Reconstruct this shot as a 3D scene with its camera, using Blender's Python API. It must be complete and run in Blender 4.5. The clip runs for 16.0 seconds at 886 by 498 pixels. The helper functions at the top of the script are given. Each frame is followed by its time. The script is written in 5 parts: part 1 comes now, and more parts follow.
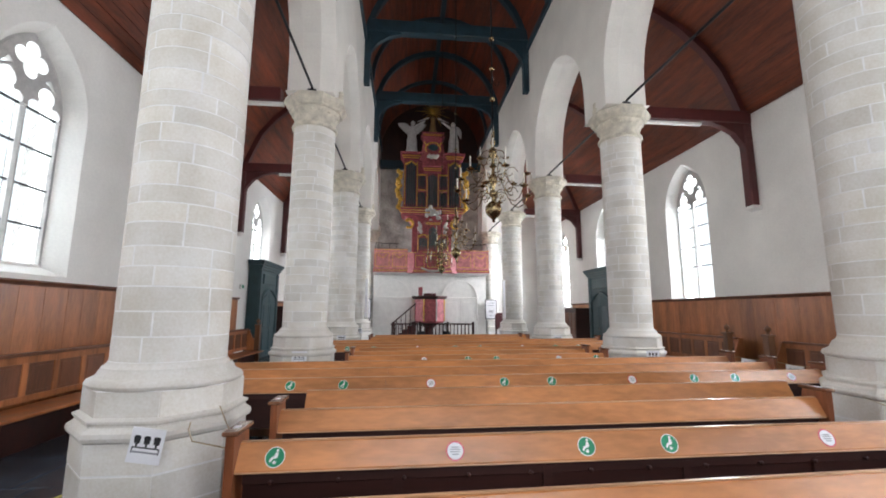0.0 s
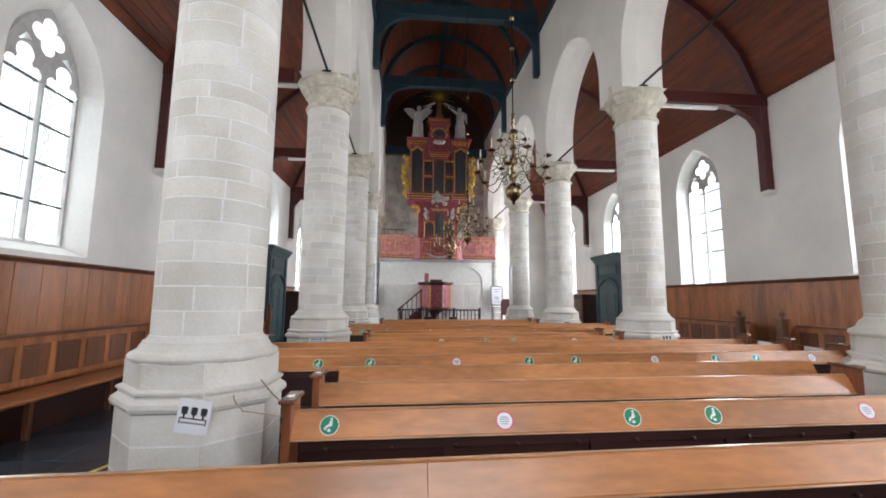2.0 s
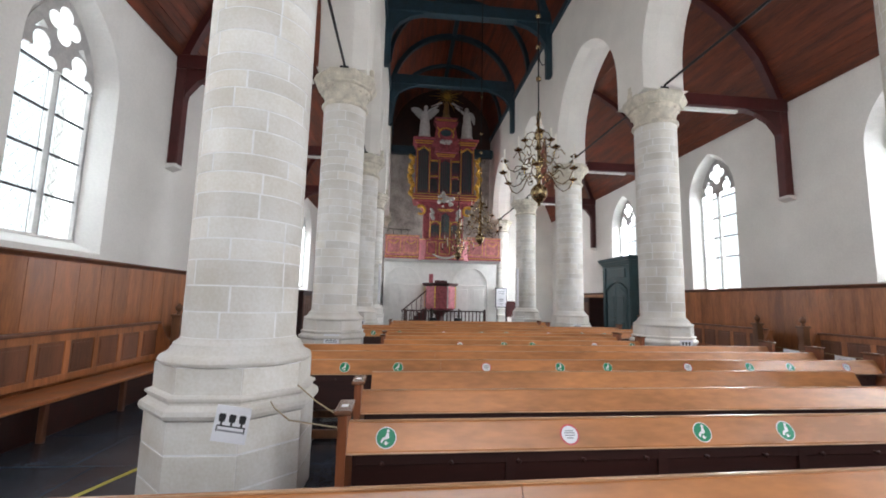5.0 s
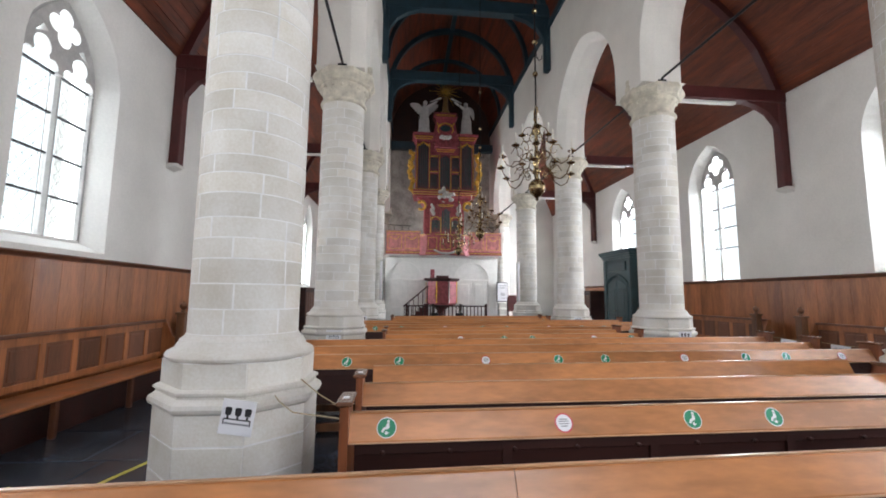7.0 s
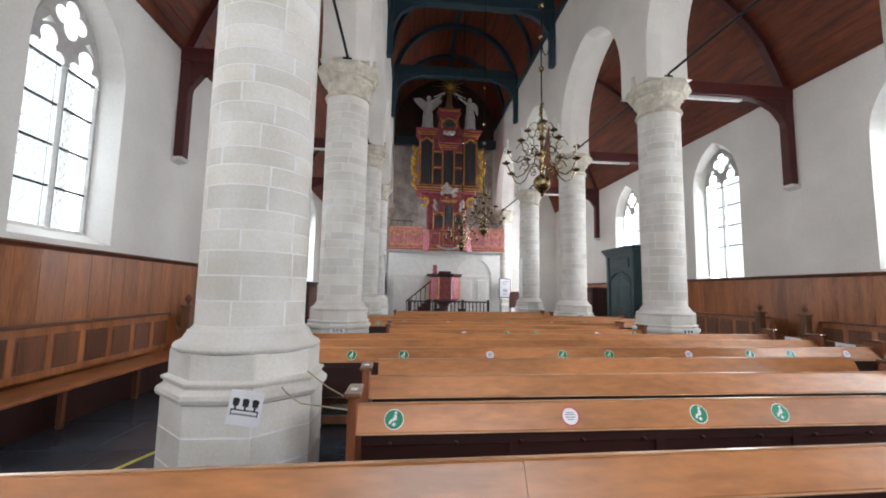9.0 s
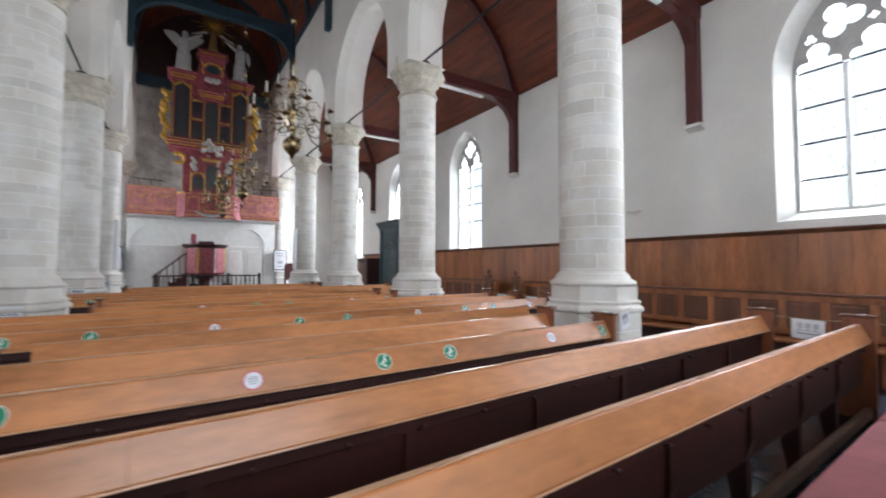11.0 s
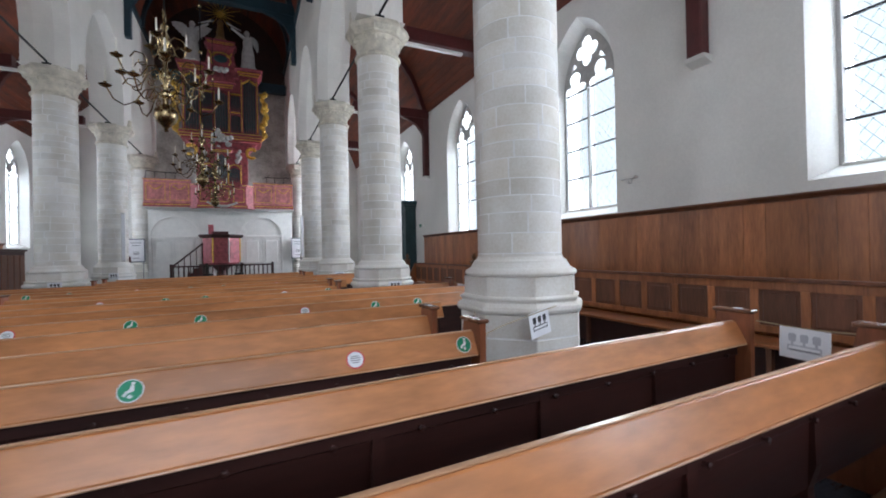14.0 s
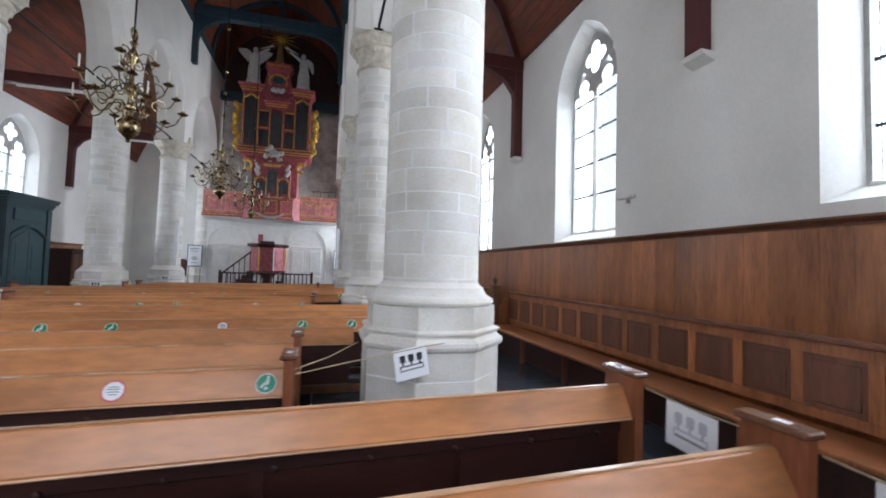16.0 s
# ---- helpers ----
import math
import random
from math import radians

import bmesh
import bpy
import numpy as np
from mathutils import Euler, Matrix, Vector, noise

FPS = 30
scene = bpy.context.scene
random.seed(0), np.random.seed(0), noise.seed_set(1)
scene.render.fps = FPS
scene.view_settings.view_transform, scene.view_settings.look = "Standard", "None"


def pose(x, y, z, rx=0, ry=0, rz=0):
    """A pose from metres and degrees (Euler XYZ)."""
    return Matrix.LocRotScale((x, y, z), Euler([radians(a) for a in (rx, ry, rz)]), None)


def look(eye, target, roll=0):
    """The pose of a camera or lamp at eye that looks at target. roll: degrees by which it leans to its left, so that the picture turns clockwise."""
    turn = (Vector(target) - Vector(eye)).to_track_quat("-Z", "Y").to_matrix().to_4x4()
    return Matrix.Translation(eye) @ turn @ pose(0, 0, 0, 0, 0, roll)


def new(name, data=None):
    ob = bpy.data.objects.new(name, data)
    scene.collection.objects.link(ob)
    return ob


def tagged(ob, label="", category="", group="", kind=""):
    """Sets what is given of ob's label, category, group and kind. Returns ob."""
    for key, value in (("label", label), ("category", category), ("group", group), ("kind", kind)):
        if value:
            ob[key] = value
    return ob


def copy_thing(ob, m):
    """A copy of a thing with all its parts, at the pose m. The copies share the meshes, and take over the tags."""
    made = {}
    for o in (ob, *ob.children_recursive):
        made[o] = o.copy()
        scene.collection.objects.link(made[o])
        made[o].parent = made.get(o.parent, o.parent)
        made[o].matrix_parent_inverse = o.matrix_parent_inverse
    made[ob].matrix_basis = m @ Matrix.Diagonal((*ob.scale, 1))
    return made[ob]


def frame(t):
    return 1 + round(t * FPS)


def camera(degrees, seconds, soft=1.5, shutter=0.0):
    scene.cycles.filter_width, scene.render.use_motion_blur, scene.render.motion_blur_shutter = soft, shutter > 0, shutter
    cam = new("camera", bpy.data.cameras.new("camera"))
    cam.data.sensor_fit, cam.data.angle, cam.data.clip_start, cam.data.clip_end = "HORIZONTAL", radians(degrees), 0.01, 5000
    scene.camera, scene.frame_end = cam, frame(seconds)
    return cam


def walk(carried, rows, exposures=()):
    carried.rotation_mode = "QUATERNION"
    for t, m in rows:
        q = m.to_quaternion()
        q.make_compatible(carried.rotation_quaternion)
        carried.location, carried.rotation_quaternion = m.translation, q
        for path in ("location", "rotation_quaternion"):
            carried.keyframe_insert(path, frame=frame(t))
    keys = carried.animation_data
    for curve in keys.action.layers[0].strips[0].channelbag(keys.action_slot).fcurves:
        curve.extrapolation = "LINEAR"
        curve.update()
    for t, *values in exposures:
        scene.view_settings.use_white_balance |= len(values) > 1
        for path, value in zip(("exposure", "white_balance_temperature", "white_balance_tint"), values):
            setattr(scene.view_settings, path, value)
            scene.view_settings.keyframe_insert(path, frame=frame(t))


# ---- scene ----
cam = camera(93.3, 16.0, soft=1.8, shutter=0.5)
PATH = [
    (0, (-1.398, 3.048, 1.659), (-1.218, 5.018, 1.956), 0.3),
    (0.5, (-1.396, 3.037, 1.606), (-1.265, 5.014, 1.881), 0.1),
    (1, (-1.428, 3.032, 1.558), (-1.333, 5.016, 1.796), 1.0),
    (1.5, (-1.526, 3.065, 1.555), (-1.426, 5.049, 1.784), 0.8),
    (2, (-1.71, 3.084, 1.558), (-1.53, 5.061, 1.799), 0.5),
    (2.5, (-1.808, 3.188, 1.555), (-1.661, 5.17, 1.785), 1.1),
    (3, (-1.868, 3.305, 1.568), (-1.794, 5.286, 1.835), 0.7),
    (3.5, (-1.984, 3.335, 1.576), (-1.852, 5.314, 1.836), 1.3),
    (4, (-2.113, 3.324, 1.577), (-1.924, 5.298, 1.839), 1.5),
    (6.5, (-2.041, 3.2, 1.579), (-1.858, 5.181, 1.792), 0.9),
    (7, (-2.062, 3.193, 1.575), (-1.878, 5.172, 1.796), 0.6),
    (7.5, (-2.088, 3.2, 1.57), (-1.902, 5.181, 1.78), 1.0),
    (8, (-2.106, 3.208, 1.571), (-1.938, 5.191, 1.774), 0.9),
    (8.2, (-2.108, 3.213, 1.573), (-1.952, 5.196, 1.775), 1.2),
    (10.3, (-1.963, 3.158, 1.517), (-1.465, 5.084, 1.721), -1.1),
    (10.5, (-1.874, 3.162, 1.514), (-1.132, 5.011, 1.696), -1.5),
    (11, (-1.5, 3.088, 1.477), (-0.403, 4.758, 1.561), 0.1),
    (11.5, (-1.104, 3.133, 1.462), (0.168, 4.674, 1.529), 2.3),
    (12, (-0.654, 3.172, 1.486), (0.762, 4.584, 1.526), 0.2),
    (12.5, (-0.281, 3.176, 1.487), (1.057, 4.661, 1.543), 0.2),
    (13, (0.084, 3.222, 1.458), (1.166, 4.904, 1.496), 1.1),
    (13.5, (0.466, 3.235, 1.479), (1.464, 4.969, 1.488), -1.0),
    (14, (0.885, 3.209, 1.485), (1.739, 5.018, 1.496), -1.2),
    (14.5, (1.292, 3.204, 1.473), (2.092, 5.037, 1.525), 0.5),
    (15, (1.767, 3.142, 1.504), (2.517, 4.993, 1.603), -1.1),
    (15.5, (2.131, 3.101, 1.533), (2.725, 5.008, 1.628), -0.8),
    (16, (2.573, 3.113, 1.539), (3.111, 5.037, 1.632), 1.7),
]
walk(cam, [(t, look(eye, target, roll)) for t, eye, target, roll in PATH], exposures=[(0.0, 0.06, 6250, 13), (3.5, 0.01, 6250, 13), (8.2, -0.05, 6250, 13), (10.5, -0.05, 6100, 12), (11.5, -0.14, 5850, 12), (12.5, -0.15, 5750, 12), (13.5, -0.43, 5780, 12), (14.5, -0.38, 5800, 12), (16.0, -0.28, 5800, 12)])

# ---- plan of the church (metres) ----
BAY = 4.98
COLS = [1.95 + BAY * k for k in range(6)]      # column rows along the nave
TRUSS = [2.06 + 4.93 * k for k in range(5)]     # roof trusses
CX = {1: 3.52, -1: -3.425}                      # column axis on either side
DY = {1: -0.04, -1: 0.10}                        # the west arcade stands a little further on
NIN, NOUT = 2.95, 3.95                         # faces of the arcade wall
WX, GX, OX = 6.82, 7.10, 7.55                  # aisle wall face, glass plane, outer face
YB, YE = -3.2, 27.4                            # back wall, organ wall
EAVE = 6.40
CAP = 6.22                                     # top of the capitals

# ---- world, sun, window light ----
world = bpy.data.worlds.new("world")
scene.world = world
world.use_nodes = True
wn = world.node_tree.nodes
sky = wn.new("ShaderNodeTexSky")
sky.sky_type = "NISHITA"
sky.sun_disc = False
sky.sun_elevation = radians(48)
sky.sun_rotation = radians(110)
wn["Background"].inputs[1].default_value = 0.12
world.node_tree.links.new(sky.outputs[0], wn["Background"].inputs[0])
sun_data = bpy.data.lights.new("sun", "SUN")
sun_data.energy, sun_data.angle, sun_data.color = 1.2, radians(12), (1.0, 0.96, 0.9)
sun = new("sun", sun_data)
sun.matrix_world = look((30, 8, 34), (0, 14, 0))

WINDOW_POWER = 62.0                            # watts per square metre of opening


BACK_POWER = 29.0


def window_light(x, y, z0, z1, width, side, power=1.0):
    """Sky light standing in a window opening, just outside the glass."""
    data = bpy.data.lights.new("window_light", "AREA")
    data.shape, data.size, data.size_y = "RECTANGLE", width, z1 - z0
    data.energy = WINDOW_POWER * width * (z1 - z0) * power
    data.color = (0.95, 0.975, 1.0)
    ob = new("window_light", data)
    zc = (z0 + z1) / 2
    ob.matrix_world = look((x, y, zc), (x - side, y, zc))
    return ob


# ---- materials ----
def material(name, base, rough=0.6, metal=0.0, vary=0.25, scale=3.0, grain=60.0, bump=0.15, stretch=(1, 1, 1), random_piece=0.0, second=None, coat=0.0, spread=0.5):
    """Two-scale procedural surface: broad stains and fine grain in object space."""
    m = bpy.data.materials.new(name)
    m.use_nodes = True
    n, l = m.node_tree.nodes, m.node_tree.links
    b = n["Principled BSDF"]
    tc = n.new("ShaderNodeTexCoord")
    mp = n.new("ShaderNodeMapping")
    mp.inputs["Scale"].default_value = stretch
    geo = n.new("ShaderNodeNewGeometry")
    l.new(geo.outputs["Position"], mp.inputs["Vector"])
    big = n.new("ShaderNodeTexNoise")
    big.inputs["Scale"].default_value, big.inputs["Detail"].default_value = scale, 5
    fine = n.new("ShaderNodeTexNoise")
    fine.inputs["Scale"].default_value, fine.inputs["Detail"].default_value = grain, 3
    l.new(mp.outputs[0], big.inputs["Vector"])
    l.new(mp.outputs[0], fine.inputs["Vector"])
    add = n.new("ShaderNodeMath")
    add.operation = "MULTIPLY_ADD"
    l.new(fine.outputs[0], add.inputs[0])
    add.inputs[1].default_value = spread
    l.new(big.outputs[0], add.inputs[2])
    ramp = n.new("ShaderNodeValToRGB")
    lo = second or tuple(c * (1 - vary) for c in base)
    hi = tuple(min(1, c * (1 + vary * 0.45)) for c in base)
    mid = 0.5 + spread * 0.5
    ramp.color_ramp.elements[0].position, ramp.color_ramp.elements[0].color = mid - 0.22, (*lo, 1)
    ramp.color_ramp.elements[1].position, ramp.color_ramp.elements[1].color = mid + 0.22, (*hi, 1)
    l.new(add.outputs[0], ramp.inputs[0])
    colour = ramp.outputs[0]
    if random_piece:
        info = n.new("ShaderNodeObjectInfo")
        mm = n.new("ShaderNodeMapRange")
        mm.inputs[3].default_value, mm.inputs[4].default_value = 1 - random_piece, 1 + random_piece
        l.new(info.outputs["Random"], mm.inputs[0])
        hsv = n.new("ShaderNodeHueSaturation")
        l.new(mm.outputs[0], hsv.inputs["Value"])
        l.new(colour, hsv.inputs["Color"])
        colour = hsv.outputs[0]
    l.new(colour, b.inputs["Base Color"])
    b.inputs["Metallic"].default_value = metal
    rr = n.new("ShaderNodeMapRange")
    rr.inputs[3].default_value, rr.inputs[4].default_value = max(0.02, rough - 0.08), min(1, rough + 0.1)
    l.new(big.outputs[0], rr.inputs[0])
    l.new(rr.outputs[0], b.inputs["Roughness"])
    if coat:
        b.inputs["Coat Weight"].default_value, b.inputs["Coat Roughness"].default_value = coat, 0.25
    if bump:
        bp = n.new("ShaderNodeBump")
        bp.inputs["Strength"].default_value, bp.inputs["Distance"].default_value = bump, 0.01
        l.new(add.outputs[0], bp.inputs["Height"])
        l.new(bp.outputs[0], b.inputs["Normal"])
    return m


M = {}
M["plaster"] = material("white plaster", (0.80, 0.785, 0.745), 0.85, vary=0.10, scale=0.8, grain=30, bump=0.12)
M["plaster_arch"] = material("white limewash", (0.80, 0.77, 0.705), 0.8, vary=0.08, scale=1.2, grain=25, bump=0.12)
M["stone"] = material("grey limestone", (0.73, 0.715, 0.675), 0.8, vary=0.12, scale=2.2, grain=45, bump=0.2, random_piece=0.09, second=(0.62, 0.58, 0.50))
M["mortar"] = material("pale mortar", (0.84, 0.835, 0.82), 0.9, vary=0.12, scale=8, grain=60, bump=0.3)
M["capital"] = material("weathered carved limestone", (0.64, 0.59, 0.48), 0.85, vary=0.30, scale=6, grain=40, bump=0.3)
M["wood"] = material("honey oak", (0.56, 0.225, 0.075), 0.33, vary=0.38, scale=1.3, grain=11, bump=0.10, stretch=(0.6, 2.2, 2.2), coat=0.35)
# paler than the ledge; paints the highlight on its lower edge
M["wood_edge"] = material("pale oak edge", (0.58, 0.33, 0.18), 0.28, vary=0.35, scale=3, grain=20, bump=0.08, stretch=(0.5, 3, 3), coat=0.3)
M["end_wood"] = material("reddish brown oak", (0.27, 0.088, 0.036), 0.36, vary=0.4, scale=2.5, grain=16, bump=0.1, stretch=(3, 3, 0.5), coat=0.25)
M["cap"] = material("worn brown oak cap", (0.20, 0.095, 0.055), 0.24, vary=0.45, scale=6, grain=25, bump=0.08, coat=0.5)
# dark stain, deepened in colour for the shade under the pew ledges
M["wood_dark"] = material("dark stained and shaded oak", (0.040, 0.0095, 0.006), 0.5, vary=0.4, scale=2.5, grain=14, bump=0.1, stretch=(0.35, 3, 3))
M["panel"] = material("oak wainscot", (0.39, 0.142, 0.050), 0.33, vary=0.42, scale=2.0, grain=16, bump=0.1, stretch=(3, 3, 0.4), random_piece=0.15)
M["panel_dark"] = material("dark oak panel", (0.16, 0.060, 0.028), 0.45, vary=0.42, scale=2.2, grain=16, bump=0.1, stretch=(3, 3, 0.4), random_piece=0.15)
M["ceiling"] = material("red-brown ceiling boards", (0.175, 0.038, 0.013), 0.62, vary=0.62, scale=1.3, grain=9, bump=0.1, stretch=(4, 0.45, 4))
M["beam_red"] = material("oxblood painted beam", (0.085, 0.014, 0.013), 0.5, vary=0.3, scale=3, grain=30, bump=0.1)
M["beam_teal"] = material("dark teal painted beam", (0.016, 0.045, 0.062), 0.5, vary=0.3, scale=3, grain=30, bump=0.1)
M["teal"] = material("dark teal painted wood", (0.022, 0.058, 0.066), 0.45, vary=0.3, scale=3, grain=25, bump=0.08)
M["iron"] = material("black wrought iron", (0.012, 0.012, 0.013), 0.5, 0.6, vary=0.4, scale=8, grain=50)
M["iron_bar"] = material("dark iron window bar", (0.02, 0.02, 0.022), 0.8, 0.0, vary=0.3, scale=8, grain=50)
M["tracery"] = material("pale stone tracery", (0.46, 0.45, 0.43), 0.85, vary=0.2, scale=6, grain=40, bump=0.2)
M["brass"] = material("polished brass", (0.40, 0.30, 0.16), 0.22, 1.0, vary=0.35, scale=9, grain=40, bump=0.05)
M["gold"] = material("gilding", (0.80, 0.50, 0.10), 0.32, 0.9, vary=0.35, scale=12, grain=50, bump=0.2)
M["organ_red"] = material("marbled rose paint", (0.40, 0.085, 0.10), 0.55, vary=0.5, scale=7, grain=40, bump=0.05)
M["organ_pink"] = material("marbled pink paint", (0.62, 0.235, 0.235), 0.6, vary=0.45, scale=6, grain=40, bump=0.05)
M["pipe"] = material("dull tin pipe", (0.10, 0.11, 0.12), 0.35, 0.8, vary=0.3, scale=5, grain=30, bump=0.05)
M["white_paint"] = material("ivory painted wood", (0.74, 0.73, 0.69), 0.6, vary=0.1, scale=4, grain=30, bump=0.05)
M["figure"] = material("white painted figure", (0.54, 0.52, 0.50), 0.6, vary=0.2, scale=8, grain=30, bump=0.1)
M["candle"] = material("ivory candle", (0.80, 0.76, 0.66), 0.5, vary=0.08, scale=10, grain=40, bump=0.02)
M["cushion"] = material("dusty rose cushion cloth", (0.52, 0.17, 0.185), 0.9, vary=0.22, scale=5, grain=160, bump=0.25)
M["floor"] = material("dark slate floor", (0.050, 0.062, 0.082), 0.22, vary=0.45, scale=2.0, grain=35, bump=0.1, random_piece=0.25)
M["paper"] = material("white paper", (0.82, 0.82, 0.84), 0.7, vary=0.04, scale=5, grain=40, bump=0.02)
M["ink"] = material("black print", (0.02, 0.02, 0.022), 0.6, vary=0.2, scale=8, grain=40, bump=0.0)
M["grey_ink"] = material("grey print", (0.28, 0.28, 0.30), 0.6, vary=0.2, scale=8, grain=40, bump=0.0)
M["green"] = material("green sticker", (0.004, 0.23, 0.105), 0.4, vary=0.08, scale=8, grain=40, bump=0.0)
M["red_rim"] = material("red sticker rim", (0.55, 0.06, 0.09), 0.35, vary=0.08, scale=8, grain=40, bump=0.0)
M["tape"] = material("yellow floor tape", (0.62, 0.52, 0.06), 0.5, vary=0.2, scale=8, grain=40, bump=0.02)
M["rope"] = material("jute cord", (0.42, 0.33, 0.20), 0.9, vary=0.3, scale=30, grain=90, bump=0.2)
M["brown_post"] = material("brown oak post", (0.17, 0.075, 0.034), 0.4, vary=0.4, scale=3, grain=18, bump=0.1, stretch=(3, 3, 0.5))
M["old_wall"] = material("old stained plaster", (0.40, 0.36, 0.32), 0.9, vary=0.45, scale=1.6, grain=12, bump=0.4)
M["pale_ink"] = material("pale grey print", (0.52, 0.52, 0.56), 0.6, vary=0.1, scale=8, grain=40, bump=0.0)
# near-black: the unlit end of the nave put into the colour
M["vault_shade"] = material("near-black vault shade", (0.045, 0.016, 0.010), 0.7, vary=0.4, scale=2, grain=14, bump=0.1)
M["dull_gold"] = material("dull gilding", (0.32, 0.20, 0.08), 0.5, 0.5, vary=0.3, scale=8, grain=40)
M["black"] = material("black cloth", (0.015, 0.014, 0.015), 0.8, vary=0.3, scale=6, grain=40)


def glass_material():
    m = bpy.data.materials.new("leaded window glass")
    m.use_nodes = True
    n, l = m.node_tree.nodes, m.node_tree.links
    out = n["Material Output"]
    n.remove(n["Principled BSDF"])
    tr, gl, mix = n.new("ShaderNodeBsdfTransparent"), n.new("ShaderNodeBsdfGlossy"), n.new("ShaderNodeMixShader")
    tr.inputs[0].default_value = (0.93, 0.96, 0.96, 1)
    gl.inputs["Roughness"].default_value = 0.1
    mix.inputs[0].default_value = 0.06
    l.new(tr.outputs[0], mix.inputs[1]), l.new(gl.outputs[0], mix.inputs[2])
    l.new(mix.outputs[0], out.inputs[0])
    return m


M["glass"] = glass_material()


# ---- mesh helpers ----
def box(bm, x0, y0, z0, x1, y1, z1, bevel=0.0):
    v = [bm.verts.new(p) for p in ((x0, y0, z0), (x1, y0, z0), (x1, y1, z0), (x0, y1, z0), (x0, y0, z1), (x1, y0, z1), (x1, y1, z1), (x0, y1, z1))]
    faces = [bm.faces.new([v[i] for i in f]) for f in ((3, 2, 1, 0), (4, 5, 6, 7), (0, 1, 5, 4), (1, 2, 6, 5), (2, 3, 7, 6), (3, 0, 4, 7))]
    if bevel:
        edges = list({e for f in faces for e in f.edges})
        bmesh.ops.bevel(bm, geom=edges, offset=bevel, segments=1, affect="EDGES", profile=0.5)
    return bm


def prism(bm, outline, axis, a, b):
    """A closed outline of (u, v) points pushed from a to b along x, y or z."""
    put = {"x": lambda u, v, w: (w, u, v), "y": lambda u, v, w: (u, w, v), "z": lambda u, v, w: (u, v, w)}[axis]
    lo = [bm.verts.new(put(u, v, a)) for u, v in outline]
    hi = [bm.verts.new(put(u, v, b)) for u, v in outline]
    n = len(outline)
    bm.faces.new(lo), bm.faces.new(hi[::-1])
    for i in range(n):
        bm.faces.new((lo[i], hi[i], hi[(i + 1) % n], lo[(i + 1) % n]))
    return bm


def lathe(bm, profile, n=24, at=(0, 0, 0), turn=0.0, arc=2 * math.pi, cap=True):
    """A profile of (radius, height) points turned round the vertical through at."""
    closed = abs(arc - 2 * math.pi) < 1e-6
    steps = n if closed else n + 1
    rings = []
    for r, z in profile:
        ring = [bm.verts.new((at[0] + r * math.cos(turn + arc * i / n), at[1] + r * math.sin(turn + arc * i / n), at[2] + z)) for i in range(steps)]
        rings.append(ring)
    for a, b in zip(rings, rings[1:]):
        for i in range(n):
            j = (i + 1) % steps
            bm.faces.new((a[i], a[j], b[j], b[i]))
    if cap and closed:
        bm.faces.new(rings[0][::-1]), bm.faces.new(rings[-1])
    return bm


def tube(bm, path, radius, n=8, flat=1.0, closed=False):
    """A round bar along a path; radius may be one number or one for each point."""
    pts = [Vector(p) for p in path]
    rad = radius if isinstance(radius, (list, tuple)) else [radius] * len(pts)
    rings, last = [], None
    for i, p in enumerate(pts):
        a = pts[i - 1] if (i or closed) else p
        b = pts[(i + 1) % len(pts)] if (i < len(pts) - 1 or closed) else p
        d = (b - a).normalized()
        if last is None:
            side = d.cross(Vector((0, 0, 1))) if abs(d.z) < 0.95 else d.cross(Vector((1, 0, 0)))
        else:
            side = last - d * last.dot(d)
        side.normalize()
        last = side
        up = d.cross(side)
        rings.append([bm.verts.new(p + (side * math.cos(2 * math.pi * k / n) + up * math.sin(2 * math.pi * k / n) * flat) * rad[i]) for k in range(n)])
    pairs = list(zip(rings, rings[1:])) + ([(rings[-1], rings[0])] if closed else [])
    for a, b in pairs:
        for k in range(n):
            bm.faces.new((a[k], a[(k + 1) % n], b[(k + 1) % n], b[k]))
    if not closed:
        bm.faces.new(rings[0][::-1]), bm.faces.new(rings[-1])
    return bm


def ball(bm, at, r, n=12, squash=1.0):
    prof = [(max(0.001, r * math.sin(math.pi * i / 8)), -r * squash * math.cos(math.pi * i / 8)) for i in range(9)]
    return lathe(bm, prof, n, at)


def mesh_of(name, bm, mat, smooth=False):
    bmesh.ops.recalc_face_normals(bm, faces=bm.faces)
    me = bpy.data.meshes.new(name)
    bm.to_mesh(me)
    bm.free()
    me.materials.append(mat)
    if smooth:
        for p in me.polygons:
            p.use_smooth = True
        me.set_sharp_from_angle(angle=radians(38))
    return me


def part(name, bm, mat, parent, label="", smooth=False, kind=""):
    ob = new(name, mesh_of(name, bm, mat, smooth))
    ob.parent = parent
    return tagged(ob, label=label, kind=kind)


def whole(name, bm, mat, label, category, kind="", group="", smooth=False):
    return tagged(new(name, mesh_of(name, bm, mat, smooth)), label, category, group, kind)


def empty(name, label, category, group="", kind="", at=(0, 0, 0)):
    ob = new(name)
    ob.empty_display_size = 0.2
    ob.location = at
    return tagged(ob, label, category, group, kind)


B = bmesh.new


def pointed(y0, y1, spring, apex, n=10):
    """Points of a pointed arch from (y0, spring) over (mid, apex) to (y1, spring)."""
    half, rise = (y1 - y0) / 2, apex - spring
    r = (half * half + rise * rise) / (2 * half)
    mid = (y0 + y1) / 2
    a1 = math.atan2(rise, r - half)
    left = [(y0 + r - r * math.cos(a1 * i / n), spring + r * math.sin(a1 * i / n)) for i in range(n + 1)]
    return left + [(2 * mid - y, z) for y, z in left[-2::-1]]

# ---- floor, walls, windows ----
bm = B()
box(bm, -OX, YB - 0.4, -0.25, OX, YE + 0.4, -0.012)
